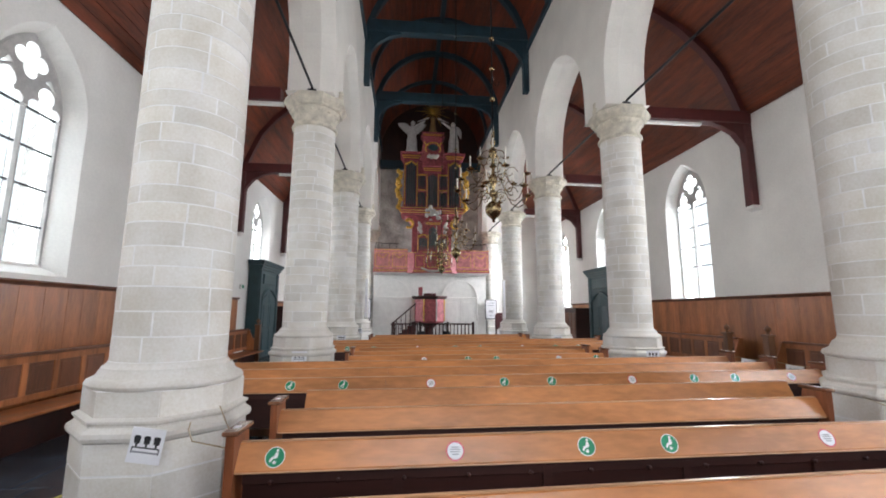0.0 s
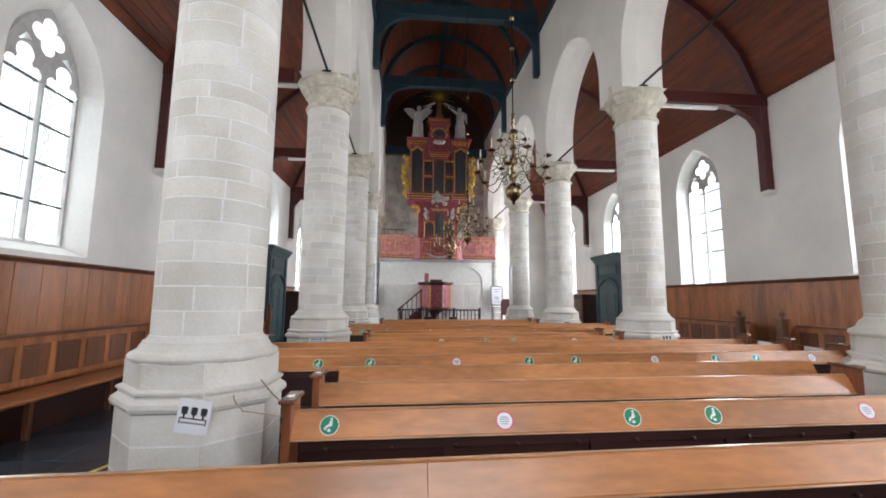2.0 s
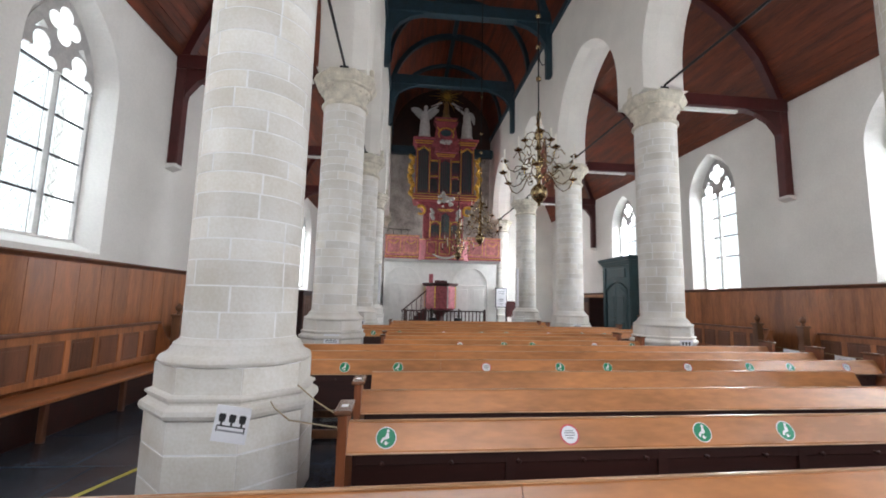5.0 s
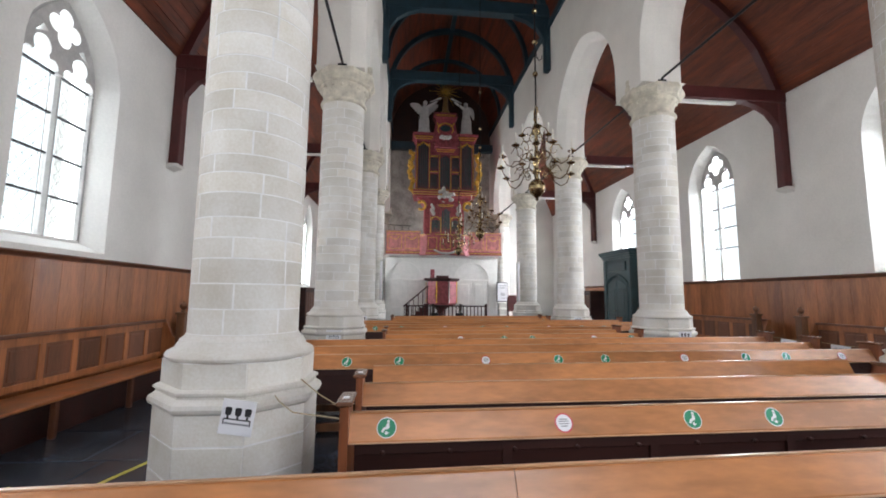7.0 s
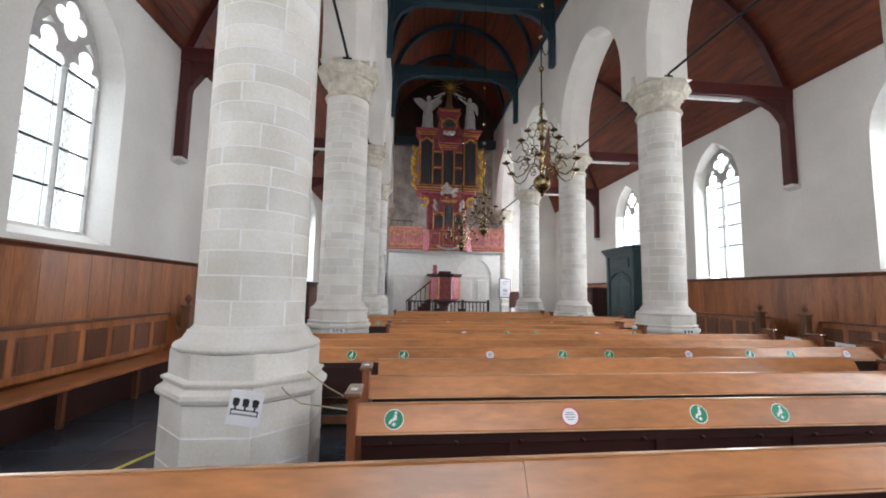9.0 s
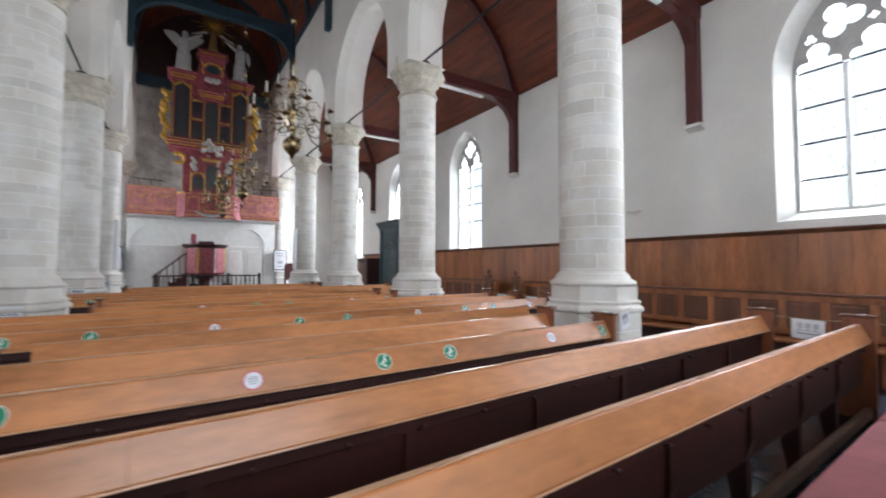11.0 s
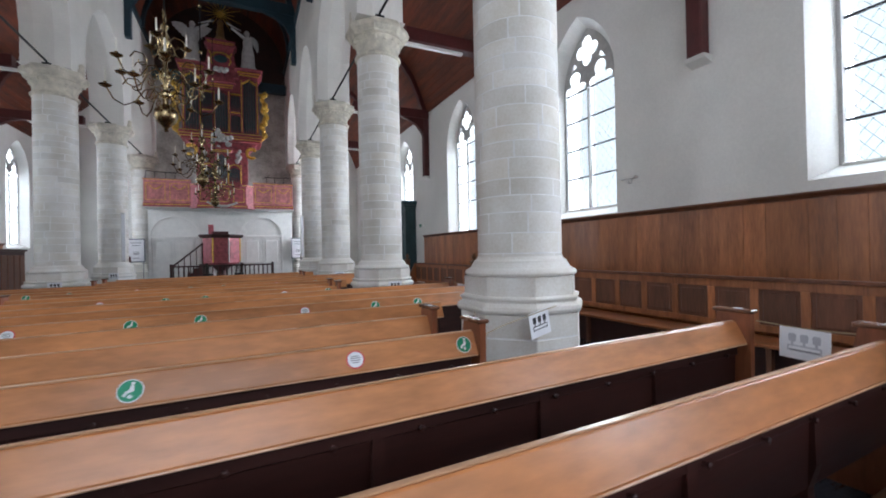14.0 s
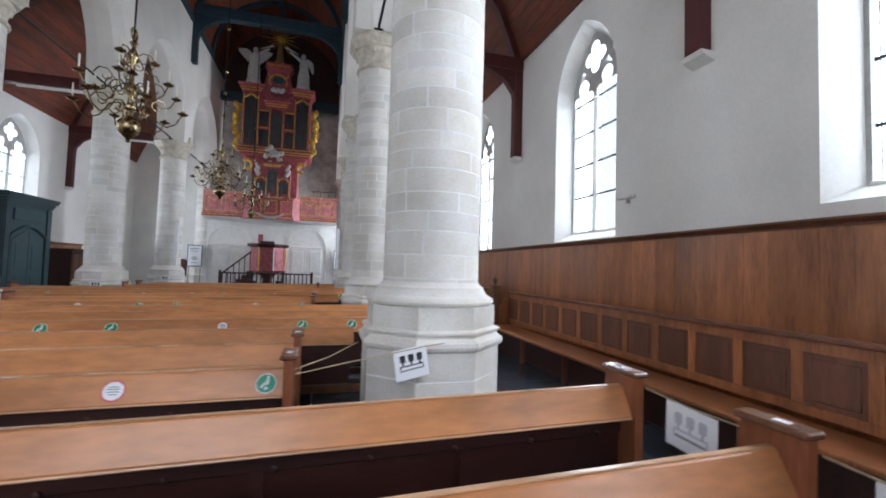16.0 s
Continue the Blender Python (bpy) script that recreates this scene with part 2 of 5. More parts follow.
floor = whole("floor", bm, M["mortar"], "bedding under the dark slate floor slabs", "floor", "structure")

ground_bm = B()
box(ground_bm, -400, -400, -0.6, 400, 400, -0.3)
whole("ground", ground_bm, material("grass", (0.06, 0.10, 0.03), 0.9, vary=0.4, scale=0.5, grain=9), "green churchyard lawn outside the windows", "ground", "structure")


# bright overcast sky seen through the windows
haze = bpy.data.materials.new("bright overcast sky")
haze.use_nodes = True
hn = haze.node_tree.nodes
hn.remove(hn["Principled BSDF"])
glow = hn.new("ShaderNodeEmission")
glow.inputs[0].default_value, glow.inputs[1].default_value = (0.98, 0.99, 1.0, 1), 1.7
haze.node_tree.links.new(glow.outputs[0], hn["Material Output"].inputs[0])
for s in (-1, 1):
    bm = B()
    box(bm, min(s * 9.0, s * 9.05), YB - 12, -0.3, max(s * 9.0, s * 9.05), YE + 25, 10.5)
    whole("backdrop_sky", bm, haze, "bright white overcast sky outside the windows", "backdrop", "structure")


def arched_wall(bm, xs, spans, y0, y1, z0, z1):
    """A wall along y. xs: depths from inside out; spans: openings, each with one outline (a, b, sill, spring, apex) for every depth."""
    def face(x, level):
        y = y0
        for o in sorted(spans, key=lambda s: s[0][0]):
            a, b, sill, spring, apex = o[level]
            quad(bm, x, y, a, z0, z1)
            arch = pointed(a, b, spring, apex)
            if sill > z0:
                quad(bm, x, a, b, z0, sill)
            for (ya, za), (yb, zb) in zip(arch, arch[1:]):
                bm.faces.new([bm.verts.new(p) for p in ((x, ya, za), (x, yb, zb), (x, yb, z1), (x, ya, z1))])
            y = b
        quad(bm, x, y, y1, z0, z1)
    face(xs[0], 0), face(xs[-1], len(xs) - 1)
    for o in spans:
        for k in range(len(xs) - 1):
            rims = []
            for lev in (k, k + 1):
                a, b, sill, spring, apex = o[lev]
                rims.append([(xs[lev], a, sill)] + [(xs[lev], y, z) for y, z in pointed(a, b, spring, apex)] + [(xs[lev], b, sill)])
            ra, rb = ([bm.verts.new(p) for p in r] for r in rims)
            count = len(ra) if o[k][2] > z0 else len(ra) - 1
            for i in range(count):
                j = (i + 1) % len(ra)
                bm.faces.new((ra[i], ra[j], rb[j], rb[i]))
    y = y0
    for o in sorted(spans, key=lambda s: s[0][0]):
        if o[0][2] <= z0:
            a = max(s[0] for s in o)
            if a - y > 1e-3:
                bm.faces.new([bm.verts.new(p) for p in ((xs[0], y, z0), (xs[-1], y, z0), (xs[-1], a, z0), (xs[0], a, z0))])
            y = min(s[1] for s in o)
    for y in (y0, y1):
        bm.faces.new([bm.verts.new(p) for p in ((xs[0], y, z0), (xs[-1], y, z0), (xs[-1], y, z1), (xs[0], y, z1))])
    bm.faces.new([bm.verts.new(p) for p in ((xs[0], y0, z1), (xs[-1], y0, z1), (xs[-1], y1, z1), (xs[0], y1, z1))])
    return bm


def quad(bm, x, ya, yb, za, zb):
    if yb - ya > 1e-4:
        bm.faces.new([bm.verts.new(p) for p in ((x, ya, za), (x, yb, za), (x, yb, zb), (x, ya, zb))])


# windows: (middle along the wall, width of glass, sill, spring, apex, lights)
WINDOWS = {
    1: [(-0.40, 1.34, 2.30, 4.70, 5.86, 2), (4.62, 1.92, 2.38, 4.64, 6.12, 3), (9.43, 1.34, 2.27, 4.68, 5.84, 2), (14.42, 1.40, 2.08, 4.76, 5.90, 2),
        (19.30, 1.40, 3.55, 4.70, 5.84, 2), (24.25, 1.40, 2.10, 4.70, 5.84, 2)],
    -1: [(-0.40, 1.34, 2.30, 4.70, 5.82, 2), (4.62, 1.92, 2.38, 4.64, 6.12, 3), (9.42, 1.34, 2.33, 4.68, 5.82, 2), (14.40, 1.40, 2.10, 4.70, 5.84, 2),
         (19.20, 1.60, 3.55, 4.70, 5.84, 2), (24.25, 1.40, 2.10, 4.70, 5.84, 2)],
}


def wall_with_windows(name, side):
    spans = []
    for mid, w, sill, spring, apex, _ in WINDOWS[side]:
        h = w / 2
        spans.append([(mid - h - 0.21, mid + h + 0.21, sill - 0.16, spring + 0.02, apex + 0.17), (mid - h, mid + h, sill, spring, apex), (mid - h, mid + h, sill, spring, apex)])
    bm = B()
    arched_wall(bm, [side * WX, side * GX, side * OX], spans, YB, YE, -0.25, 7.4)
    return whole(name, bm, M["plaster"], "white plastered aisle wall with splayed window openings", "wall", "structure")


wall_with_windows("wall_east", 1)
wall_with_windows("wall_west", -1)


def ring_path(x, cy, cz, r, n=20):
    return [(x, cy + r * math.cos(2 * math.pi * i / n), cz + r * math.sin(2 * math.pi * i / n)) for i in range(n)]


def foil(cy, cz, r, lobes, turn, n=9):
    """Outline of a foiled opening: round lobes meeting in cusps."""
    out = []
    spread = math.pi / lobes
    lr = r * math.sin(spread) / (1 + math.sin(spread)) * 1.05
    c = r - lr
    for k in range(lobes):
        a = turn + 2 * math.pi * k / lobes
        d = c * math.cos(spread) + math.sqrt(max(0.0, lr * lr - (c * math.sin(spread)) ** 2))
        reach = math.atan2(d * math.sin(spread), d * math.cos(spread) - c)
        for i in range(n - 1):
            b = a + reach * (2 * i / (n - 1) - 1)
            out.append((cy + c * math.cos(a) + lr * math.cos(b), cz + c * math.sin(a) + lr * math.sin(b)))
    return out


def trefoil_head(a, b, z):
    """From (b, z) over a three-lobed head to (a, z)."""
    w, m = b - a, (a + b) / 2
    arc = lambda cy, cz, r, a0, a1, n: [(cy + r * math.cos(radians(a0 + (a1 - a0) * i / n)), cz + r * math.sin(radians(a0 + (a1 - a0) * i / n))) for i in range(n + 1)]
    right = arc(b - 0.17 * w, z + 0.12 * w, 0.17 * w, -30, 125, 6)
    top = arc(m, z + 0.50 * w, 0.25 * w, -38, 218, 12)
    return right + top + [(a + b - y, zz) for y, zz in right[::-1]]


def tracery_plate(bm, x, mid, h, spring, apex, lights):
    step = 2 * h / lights
    low = spring - 0.03
    rim = [(mid - h + 0.01, low), *pointed(mid - h + 0.01, mid + h - 0.01, spring, apex - 0.01), (mid + h - 0.01, low)]
    for i in range(lights - 1, -1, -1):
        rim += trefoil_head(mid - h + step * i + 0.045, mid - h + step * (i + 1) - 0.045, low + 0.01)
    rise = apex - spring
    if lights == 2:
        holes = [foil(mid, spring + 0.62 * rise, 0.29, 4, math.pi / 2)]
        holes += [[(mid + s * 0.36, spring + 0.50 * rise), (mid + s * 0.27, spring + 0.44 * rise), (mid + s * 0.47, spring + 0.36 * rise)][::s] for s in (-1, 1)]
    else:
        holes = [foil(mid + s * 0.36, spring + 0.45 * rise, 0.28, 3, math.pi / 2 - s * 0.5) for s in (-1, 1)]
        holes.append(foil(mid, spring + 0.72 * rise, 0.22, 4, math.pi / 4))
        holes += [foil(mid + s * 0.73, spring + 0.33 * rise, 0.085, 3, math.pi / 2) for s in (-1, 1)]
        holes.append(foil(mid, spring + 0.37 * rise, 0.065, 4, 0.0))
    rings = []
    for loop in [rim, *holes]:
        ring = [bm.verts.new((x - 0.06, y, z)) for y, z in loop]
        for a, b in zip(ring, ring[1:] + ring[:1]):
            bm.edges.new((a, b))
        rings.append(ring)
    filled = bmesh.ops.triangle_fill(bm, use_beauty=True, use_dissolve=False, edges=bm.edges[:])
    front = [f for f in filled["geom"] if isinstance(f, bmesh.types.BMFace)]
    twin = {v: bm.verts.new((x + 0.06, v.co.y, v.co.z)) for ring in rings for v in ring}
    for f in front:
        bm.faces.new([twin[v] for v in reversed(f.verts)])
    for ring in rings:
        for a, b in zip(ring, ring[1:] + ring[:1]):
            bm.faces.new((a, b, twin[b], twin[a]))


def window(side, number, mid, w, sill, spring, apex, lights):
    win = empty(f"window_{number}", "pointed stone window with tracery and leaded clear glass", "window", "aisle windows", "structure", (side * GX, mid, sill))
    off = Matrix.Translation((-side * GX, -mid, -sill))
    x, h = side * (GX + 0.02), w / 2

    def add(name, bm, mat, label="", smooth=False):
        bm.transform(off)
        return part(name, bm, mat, win, label, smooth)
    arch = pointed(mid - h, mid + h, spring, apex)
    bm = B()
    tube(bm, [(x, mid - h, sill), *((x, y, z) for y, z in arch), (x, mid + h, sill)], 0.05, 6)
    add("window_frame", bm, M["tracery"])
    bm = B()
    box(bm, min(x - side * 0.06, x + side * 0.06), mid - h + 0.01, sill - 0.02, max(x - side * 0.06, x + side * 0.06), mid + h - 0.01, sill + 0.02, 0.008)
    add("window_sill", bm, M["plaster"])
    step = w / lights
    for i in range(1, lights):
        y = mid - h + step * i
        top = spring - 0.03
        bm = B()
        prism(bm, [(x - 0.07, y - 0.012), (x - 0.03, y - 0.04), (x + 0.03, y - 0.04), (x + 0.07, y - 0.012), (x + 0.07, y + 0.012), (x + 0.03, y + 0.04), (x - 0.03, y + 0.04), (x - 0.07, y + 0.012)], "z", sill, top)
        add("mullion", bm, M["tracery"])
    # pierced stone tracery: trefoil heads over the lights, foils in the field above
    bm = B()
    tracery_plate(bm, x, mid, h, spring, apex, lights)
    add("tracery", bm, M["tracery"])
    rows = 4
    for r in range(rows):
        z = spring - 0.585 * (rows - 1 - r)
        for i in range(lights):
            a = mid - h + step * i
            bm = B()
            box(bm, x - 0.018, a + 0.04, z - 0.014, x + 0.018, a + step - 0.04, z + 0.014)
            add("saddle_bar", bm, M["iron_bar"])
    # leaded lights: fine diamond lead lines
    bm = B()
    gx = side * (GX + 0.055)
    for i in range(lights):
        a, b = mid - h + step * i + 0.05, mid - h + step * (i + 1) - 0.05
        for (ya, yb) in ((a, a + 0.008), (b - 0.008, b)):
            box(bm, gx - 0.004, ya, sill, gx + 0.004, yb, spring)
        for s in (-1, 1):
            c = 0.0
            while c < (spring - sill) + (b - a) * 1.25:
                t0, t1 = (0.0, 1.0)
                za, zb = c, c - (b - a) * 1.25
                if zb < 0:
                    t1 = c / ((b - a) * 1.25)
                if za > spring - sill:
                    t0 = (c - (spring - sill)) / ((b - a) * 1.25)
                if t1 > t0:
                    ya, yb = a + (b - a) * t0, a + (b - a) * t1
                    if s < 0:
                        ya, yb = a + b - ya, a + b - yb
                    p = [(gx, ya, sill + c - (b - a) * 1.25 * t0), (gx, yb, sill + c - (b - a) * 1.25 * t1)]
                    if (Vector(p[0]) - Vector(p[1])).length > 0.02:
                        tube(bm, p, 0.0022, 4)
                c += 0.18
    add("lead_lines", bm, M["iron_bar"])
    bm = B()
    gx = side * (GX + 0.07)
    edge = [(mid - h, sill), *pointed(mid - h, mid + h, spring, apex), (mid + h, sill)]
    prism(bm, edge, "x", gx - 0.003, gx + 0.003)
    pane = add("pane", bm, M["glass"])
    pane.visible_shadow = False
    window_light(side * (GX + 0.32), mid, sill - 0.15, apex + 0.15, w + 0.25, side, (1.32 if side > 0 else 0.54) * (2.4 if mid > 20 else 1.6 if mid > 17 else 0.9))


count = 0
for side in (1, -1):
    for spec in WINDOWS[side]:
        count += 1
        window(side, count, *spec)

# end walls
bm = B()
box(bm, -NOUT, YE, -0.25, NOUT, YE + 0.4, 15.4)
whole("wall_north", bm, M["old_wall"], "tall old stained plaster wall behind the organ", "wall", "structure")
for s in (-1, 1):
    bm = B()
    box(bm, min(s * NOUT, s * OX), YE + 0.003, -0.25, max(s * NOUT, s * OX), YE + 0.4, 11.0)
    whole("wall_aisle_end", bm, M["plaster"], "white plastered wall closing the aisle", "wall", "structure")
BACK = [(-5.35, 1.4, 2.4, 4.6, 5.8), (-1.75, 1.15, 2.9, 7.6, 8.9), (0.0, 1.15, 2.9, 7.9, 9.3), (1.75, 1.15, 2.9, 7.6, 8.9), (5.35, 1.4, 2.4, 4.6, 5.8)]
spans = []
for mid, w, sill, spring, apex in BACK:
    h = w / 2
    spans.append([(mid - h - 0.2, mid + h + 0.2, sill - 0.1, spring, apex + 0.25), (mid - h, mid + h, sill, spring, apex), (mid - h, mid + h, sill, spring, apex)])
bm = B()
arched_wall(bm, [0.0, 0.25, 0.4], spans, -OX, OX, -0.25, 15.4)
bm.transform(Matrix(((0, 1, 0, 0), (-1, 0, 0, YB), (0, 0, 1, 0), (0, 0, 0, 1))))
whole("wall_south", bm, M["plaster"], "tall white plastered choir wall with lancet windows", "wall", "structure")
for mid, w, sill, spring, apex in BACK:
    count += 1
    win = empty(f"window_{count}", "tall plain lancet window with clear glass", "window", "choir windows", "structure", (mid, YB - 0.27, sill))
    bm = B()
    prism(bm, [(-w / 2, 0), *[(y, z - sill) for y, z in pointed(-w / 2, w / 2, spring, apex)], (w / 2, 0)], "y", -0.003, 0.003)
    pane = part("pane", bm, M["glass"], win)
    pane.visible_shadow = False
    bm = B()
    tube(bm, [(-w / 2, 0, 0), *[(y, 0, z - sill) for y, z in pointed(-w / 2, w / 2, spring, apex)], (w / 2, 0, 0)], 0.05, 6)
    part("window_frame", bm, M["tracery"], win)
    bm = B()
    box(bm, -0.04, -0.05, 0, 0.04, 0.05, apex - sill)
    part("mullion", bm, M["tracery"], win)
    data = bpy.data.lights.new("window_light", "AREA")
    data.shape, data.size, data.size_y = "RECTANGLE", w, apex - sill
    data.energy, data.color = BACK_POWER * w * (apex - sill) * (0.2 if abs(mid) > 3 else 1.15), (0.95, 0.975, 1.0)
    lamp_ob = new("window_light", data)
    zc = (sill + apex) / 2
    lamp_ob.matrix_world = look((mid, YB - 0.45, zc), (mid, YB + 1, zc))

# arcade walls
def arcade(name, side):
    spans = []
    half = 1.90
    for k in range(-1, 5):
        a = COLS[0] + BAY * k + DY[side]
        mid = a + BAY / 2
        if mid - 2.1 < YB or mid + 2.1 > YE:
            continue
        order = lambda w, apex: (mid - w, mid + w, CAP - 0.02, 6.86, apex)
        spans.append([order(half + 0.06, 9.12), order(half, 9.06), order(half + 0.06, 9.16), order(half + 0.16, 9.30)])
    bm = B()
    arched_wall(bm, [side * x for x in (NIN, NIN + 0.30, NOUT - 0.30, NOUT)], spans, YB, YE, CAP - 0.02, 12.6)
    return whole(name, bm, M["plaster_arch"], "white limewashed nave arcade with pointed arches", "arcade", "structure")


arcade("wall_arcade_east", 1)
arcade("wall_arcade_west", -1)


# ---- ceilings ----
def boards(name, profile, y0, y1, label, width=0.24):
    """Boards laid along y on a curved section of (x, z) points, each a little proud or low."""
    bm = B()
    dense = []
    for (xa, za), (xb, zb) in zip(profile, profile[1:]):
        n = max(1, round(math.hypot(xb - xa, zb - za) / width))
        dense += [(xa + (xb - xa) * i / n, za + (zb - za) * i / n) for i in range(n)]
    dense.append(profile[-1])
    rnd = random.Random(5)
    for (xa, za), (xb, zb) in zip(dense, dense[1:]):
        d = Vector((xb - xa, zb - za)).normalized()
        nrm = Vector((-d.y, d.x))
        lift = rnd.uniform(0, 0.008)
        gap = d * 0.005
        o = nrm * lift
        q = [(xa + gap.x + o.x, za + gap.y + o.y), (xb - gap.x + o.x, zb - gap.y + o.y)]
        up = nrm * 0.03
        q += [(q[1][0] + up.x, q[1][1] + up.y), (q[0][0] + up.x, q[0][1] + up.y)]
        prism(bm, q, "y", y0, y1)
    shell = [(x, z + 0.05) for x, z in dense]
    for (xa, za), (xb, zb) in zip(shell, shell[1:]):
        prism(bm, [(xa, za), (xb, zb), (xb, zb + 0.06), (xa, za + 0.06)], "y", y0, y1)
    return whole(name, bm, M["ceiling"], label, "ceiling", "structure")


NAVE_SPRING, NAVE_R = 11.2, NIN
nave_curve = [(-NIN * math.cos(math.pi * i / 24), NAVE_SPRING + 3.0 * math.sin(math.pi * i / 24)) for i in range(25)]
boards("ceiling_nave", nave_curve, YB, YE, "red-brown boarded barrel vault over the nave")
AISLE = [(WX, EAVE), (6.60, 7.0), (6.34, 7.6), (5.92, 8.15), (5.32, 8.7), (4.7, 9.1), (NOUT, 9.4)]
boards("ceiling_aisle_east", AISLE, YB, YE, "red-brown boarded aisle vault")
boards("ceiling_aisle_west", [(-x, z) for x, z in AISLE][::-1], YB, YE, "red-brown boarded aisle vault")


def rib(bm, curve, y, depth, width):
    """A curved timber under a vault: the section (x, z) curve pushed inwards by depth."""
    inner = []
    for i, (x, z) in enumerate(curve):
        xa, za = curve[max(0, i - 1)]
        xb, zb = curve[min(len(curve) - 1, i + 1)]
        d = Vector((xb - xa, zb - za)).normalized()
        nrm = Vector((d.y, -d.x))
        inner.append((x + nrm.x * depth, z + nrm.y * depth))
    for i in range(len(curve) - 1):
        prism(bm, [curve[i], curve[i + 1], inner[i + 1], inner[i]], "y", y - width / 2, y + width / 2)


# teal nave trusses: tie beam, braces, wall posts, and ribs
for k in range(0, 5):
    y = TRUSS[k]
    truss = empty("nave_truss", "dark teal painted tie beam with curved braces and wall posts", "roof truss", "nave trusses", at=(0, y, 9.5))
    off = Matrix.Translation((0, -y, -9.5))
    bm = B()
    box(bm, -NIN - 0.2, y - 0.17, 11.50, NIN + 0.2, y + 0.17, 11.95, 0.02)
    bm.transform(off)
    part("tie_beam", bm, M["beam_teal"], truss)
    for s in (-1, 1):
        bm = B()
        box(bm, min(s * NIN, s * (NIN - 0.2)), y - 0.13, 9.5, max(s * NIN, s * (NIN - 0.2)), y + 0.13, 11.5, 0.02)
        bm.transform(off)
        part("wall_post", bm, M["beam_teal"], truss)
        bm = B()
        curve = [(s * (NIN - 0.18), 10.35), (s * (NIN - 0.25), 10.75), (s * (NIN - 0.48), 11.1), (s * (NIN - 0.85), 11.34), (s * (NIN - 1.3), 11.47)]
        outline = curve + [(s * (NIN - 1.3), 11.52), (s * (NIN - 0.18), 11.52)]
        prism(bm, outline, "y", y - 0.1, y + 0.1)
        bm.transform(off)
        part("brace", bm, M["beam_teal"], truss)
    bm = B()
    rib(bm, nave_curve, y, 0.2, 0.22)
    bm.transform(off)
    part("arched_rib", bm, M["beam_teal"], truss)
for k in range(0, 5):
    bm = B()
    rib(bm, nave_curve, COLS[k] + BAY / 2, 0.15, 0.18)
    whole("vault_rib", bm, M["beam_teal"], "dark teal arched rib under the nave vault", "rib", "structure", "vault ribs")
bm = B()
box(bm, -0.1, YB, NAVE_SPRING + 2.86, 0.1, YE, NAVE_SPRING + 2.99, 0.01)
whole("ridge_beam", bm, M["beam_teal"], "dark teal ridge timber along the nave vault", "beam", "structure")
for s in (-1, 1):
    bm = B()
    box(bm, min(s * (NIN - 0.08), s * (NIN + 0.02)), YB, 11.1, max(s * (NIN - 0.08), s * (NIN + 0.02)), YE, 11.35, 0.01)
    whole("wall_plate", bm, M["beam_teal"], "dark teal wall plate under the nave vault", "beam", "structure", "wall plates")

# oxblood aisle trusses
for side in (1, -1):
    for k in range(0, 5):
        y = TRUSS[k]
        truss = empty("aisle_truss", "oxblood painted aisle beam with curved brace and wall post", "roof truss", "aisle trusses", at=(side * WX, y, 4.15))
        off = Matrix.Translation((-side * WX, -y, -4.15))
        xr = lambda a, b: (min(side * a, side * b), max(side * a, side * b))
        bm = B()
        x0, x1 = xr(4.15, WX)
        box(bm, x0, y - 0.13, 6.17, x1, y + 0.13, 6.47, 0.015)
        bm.transform(off)
        part("tie_beam", bm, M["beam_red"], truss)
        bm = B()
        x0, x1 = xr(WX - 0.19, WX)
        box(bm, x0, y - 0.11, 4.15, x1, y + 0.11, 6.17, 0.015)
        bm.transform(off)
        part("wall_post", bm, M["beam_red"], truss)
        bm = B()
        curve = [(WX - 0.16, 5.35), (WX - 0.22, 5.65), (WX - 0.42, 5.92), (WX - 0.75, 6.10), (WX - 1.05, 6.18)]
        outline = [(side * x, z) for x, z in curve + [(WX - 0.16, 6.18)]]
        prism(bm, outline, "y", y - 0.08, y + 0.08)
        bm.transform(off)
        part("brace", bm, M["beam_red"], truss)
        bm = B()
        curve = [(side * x, z) for x, z in AISLE]
        rib(bm, curve[::-1] if side > 0 else curve, y, 0.18, 0.18)
        bm.transform(off)
        part("arched_rib", bm, M["beam_red"], truss)
        bm = B()
        x0, x1 = xr(4.1, 5.6)
        box(bm, x0, y - 0.05, 6.10, x1, y + 0.05, 6.165, 0.005)
        bm.transform(off)
        part("iron_strap", bm, M["white_paint"], truss, "white painted strap under the beam")
        corb = B()
        prism(corb, [(side * WX, 4.15), (side * (WX - 0.2), 4.15), (side * (WX - 0.17), 4.10), (side * WX, 4.04)], "y", y - 0.15, y + 0.15)
        corb.transform(off)
        part("corbel", corb, M["plaster"], truss, "white plastered corbel")

# ---- columns ----
SHAFT0, SHAFT1, SR = 1.25, 5.58, 0.438
COURSES = []
z = SHAFT0
rnd = random.Random(11)
while z < SHAFT1 - 0.05:
    h = rnd.choice((0.15, 0.165, 0.18, 0.20))
    if z + h > SHAFT1 - 0.14:
        h = SHAFT1 - z
    COURSES.append((z, h))
    z += h


def wedge(r, h, arc, lip=0.004):
    """One curved ashlar, its lower edge at 0, with eased edges."""
    bm = B()
    n = max(6, round(arc / radians(8)))
    a0 = 0.015 / r
    prof = [(r - 0.03, 0.006), (r, 0.006), (r, h - 0.006), (r - 0.03, h - 0.006)]
    lathe(bm, prof, n, arc=arc - a0, turn=a0 / 2, cap=False)
    return bm


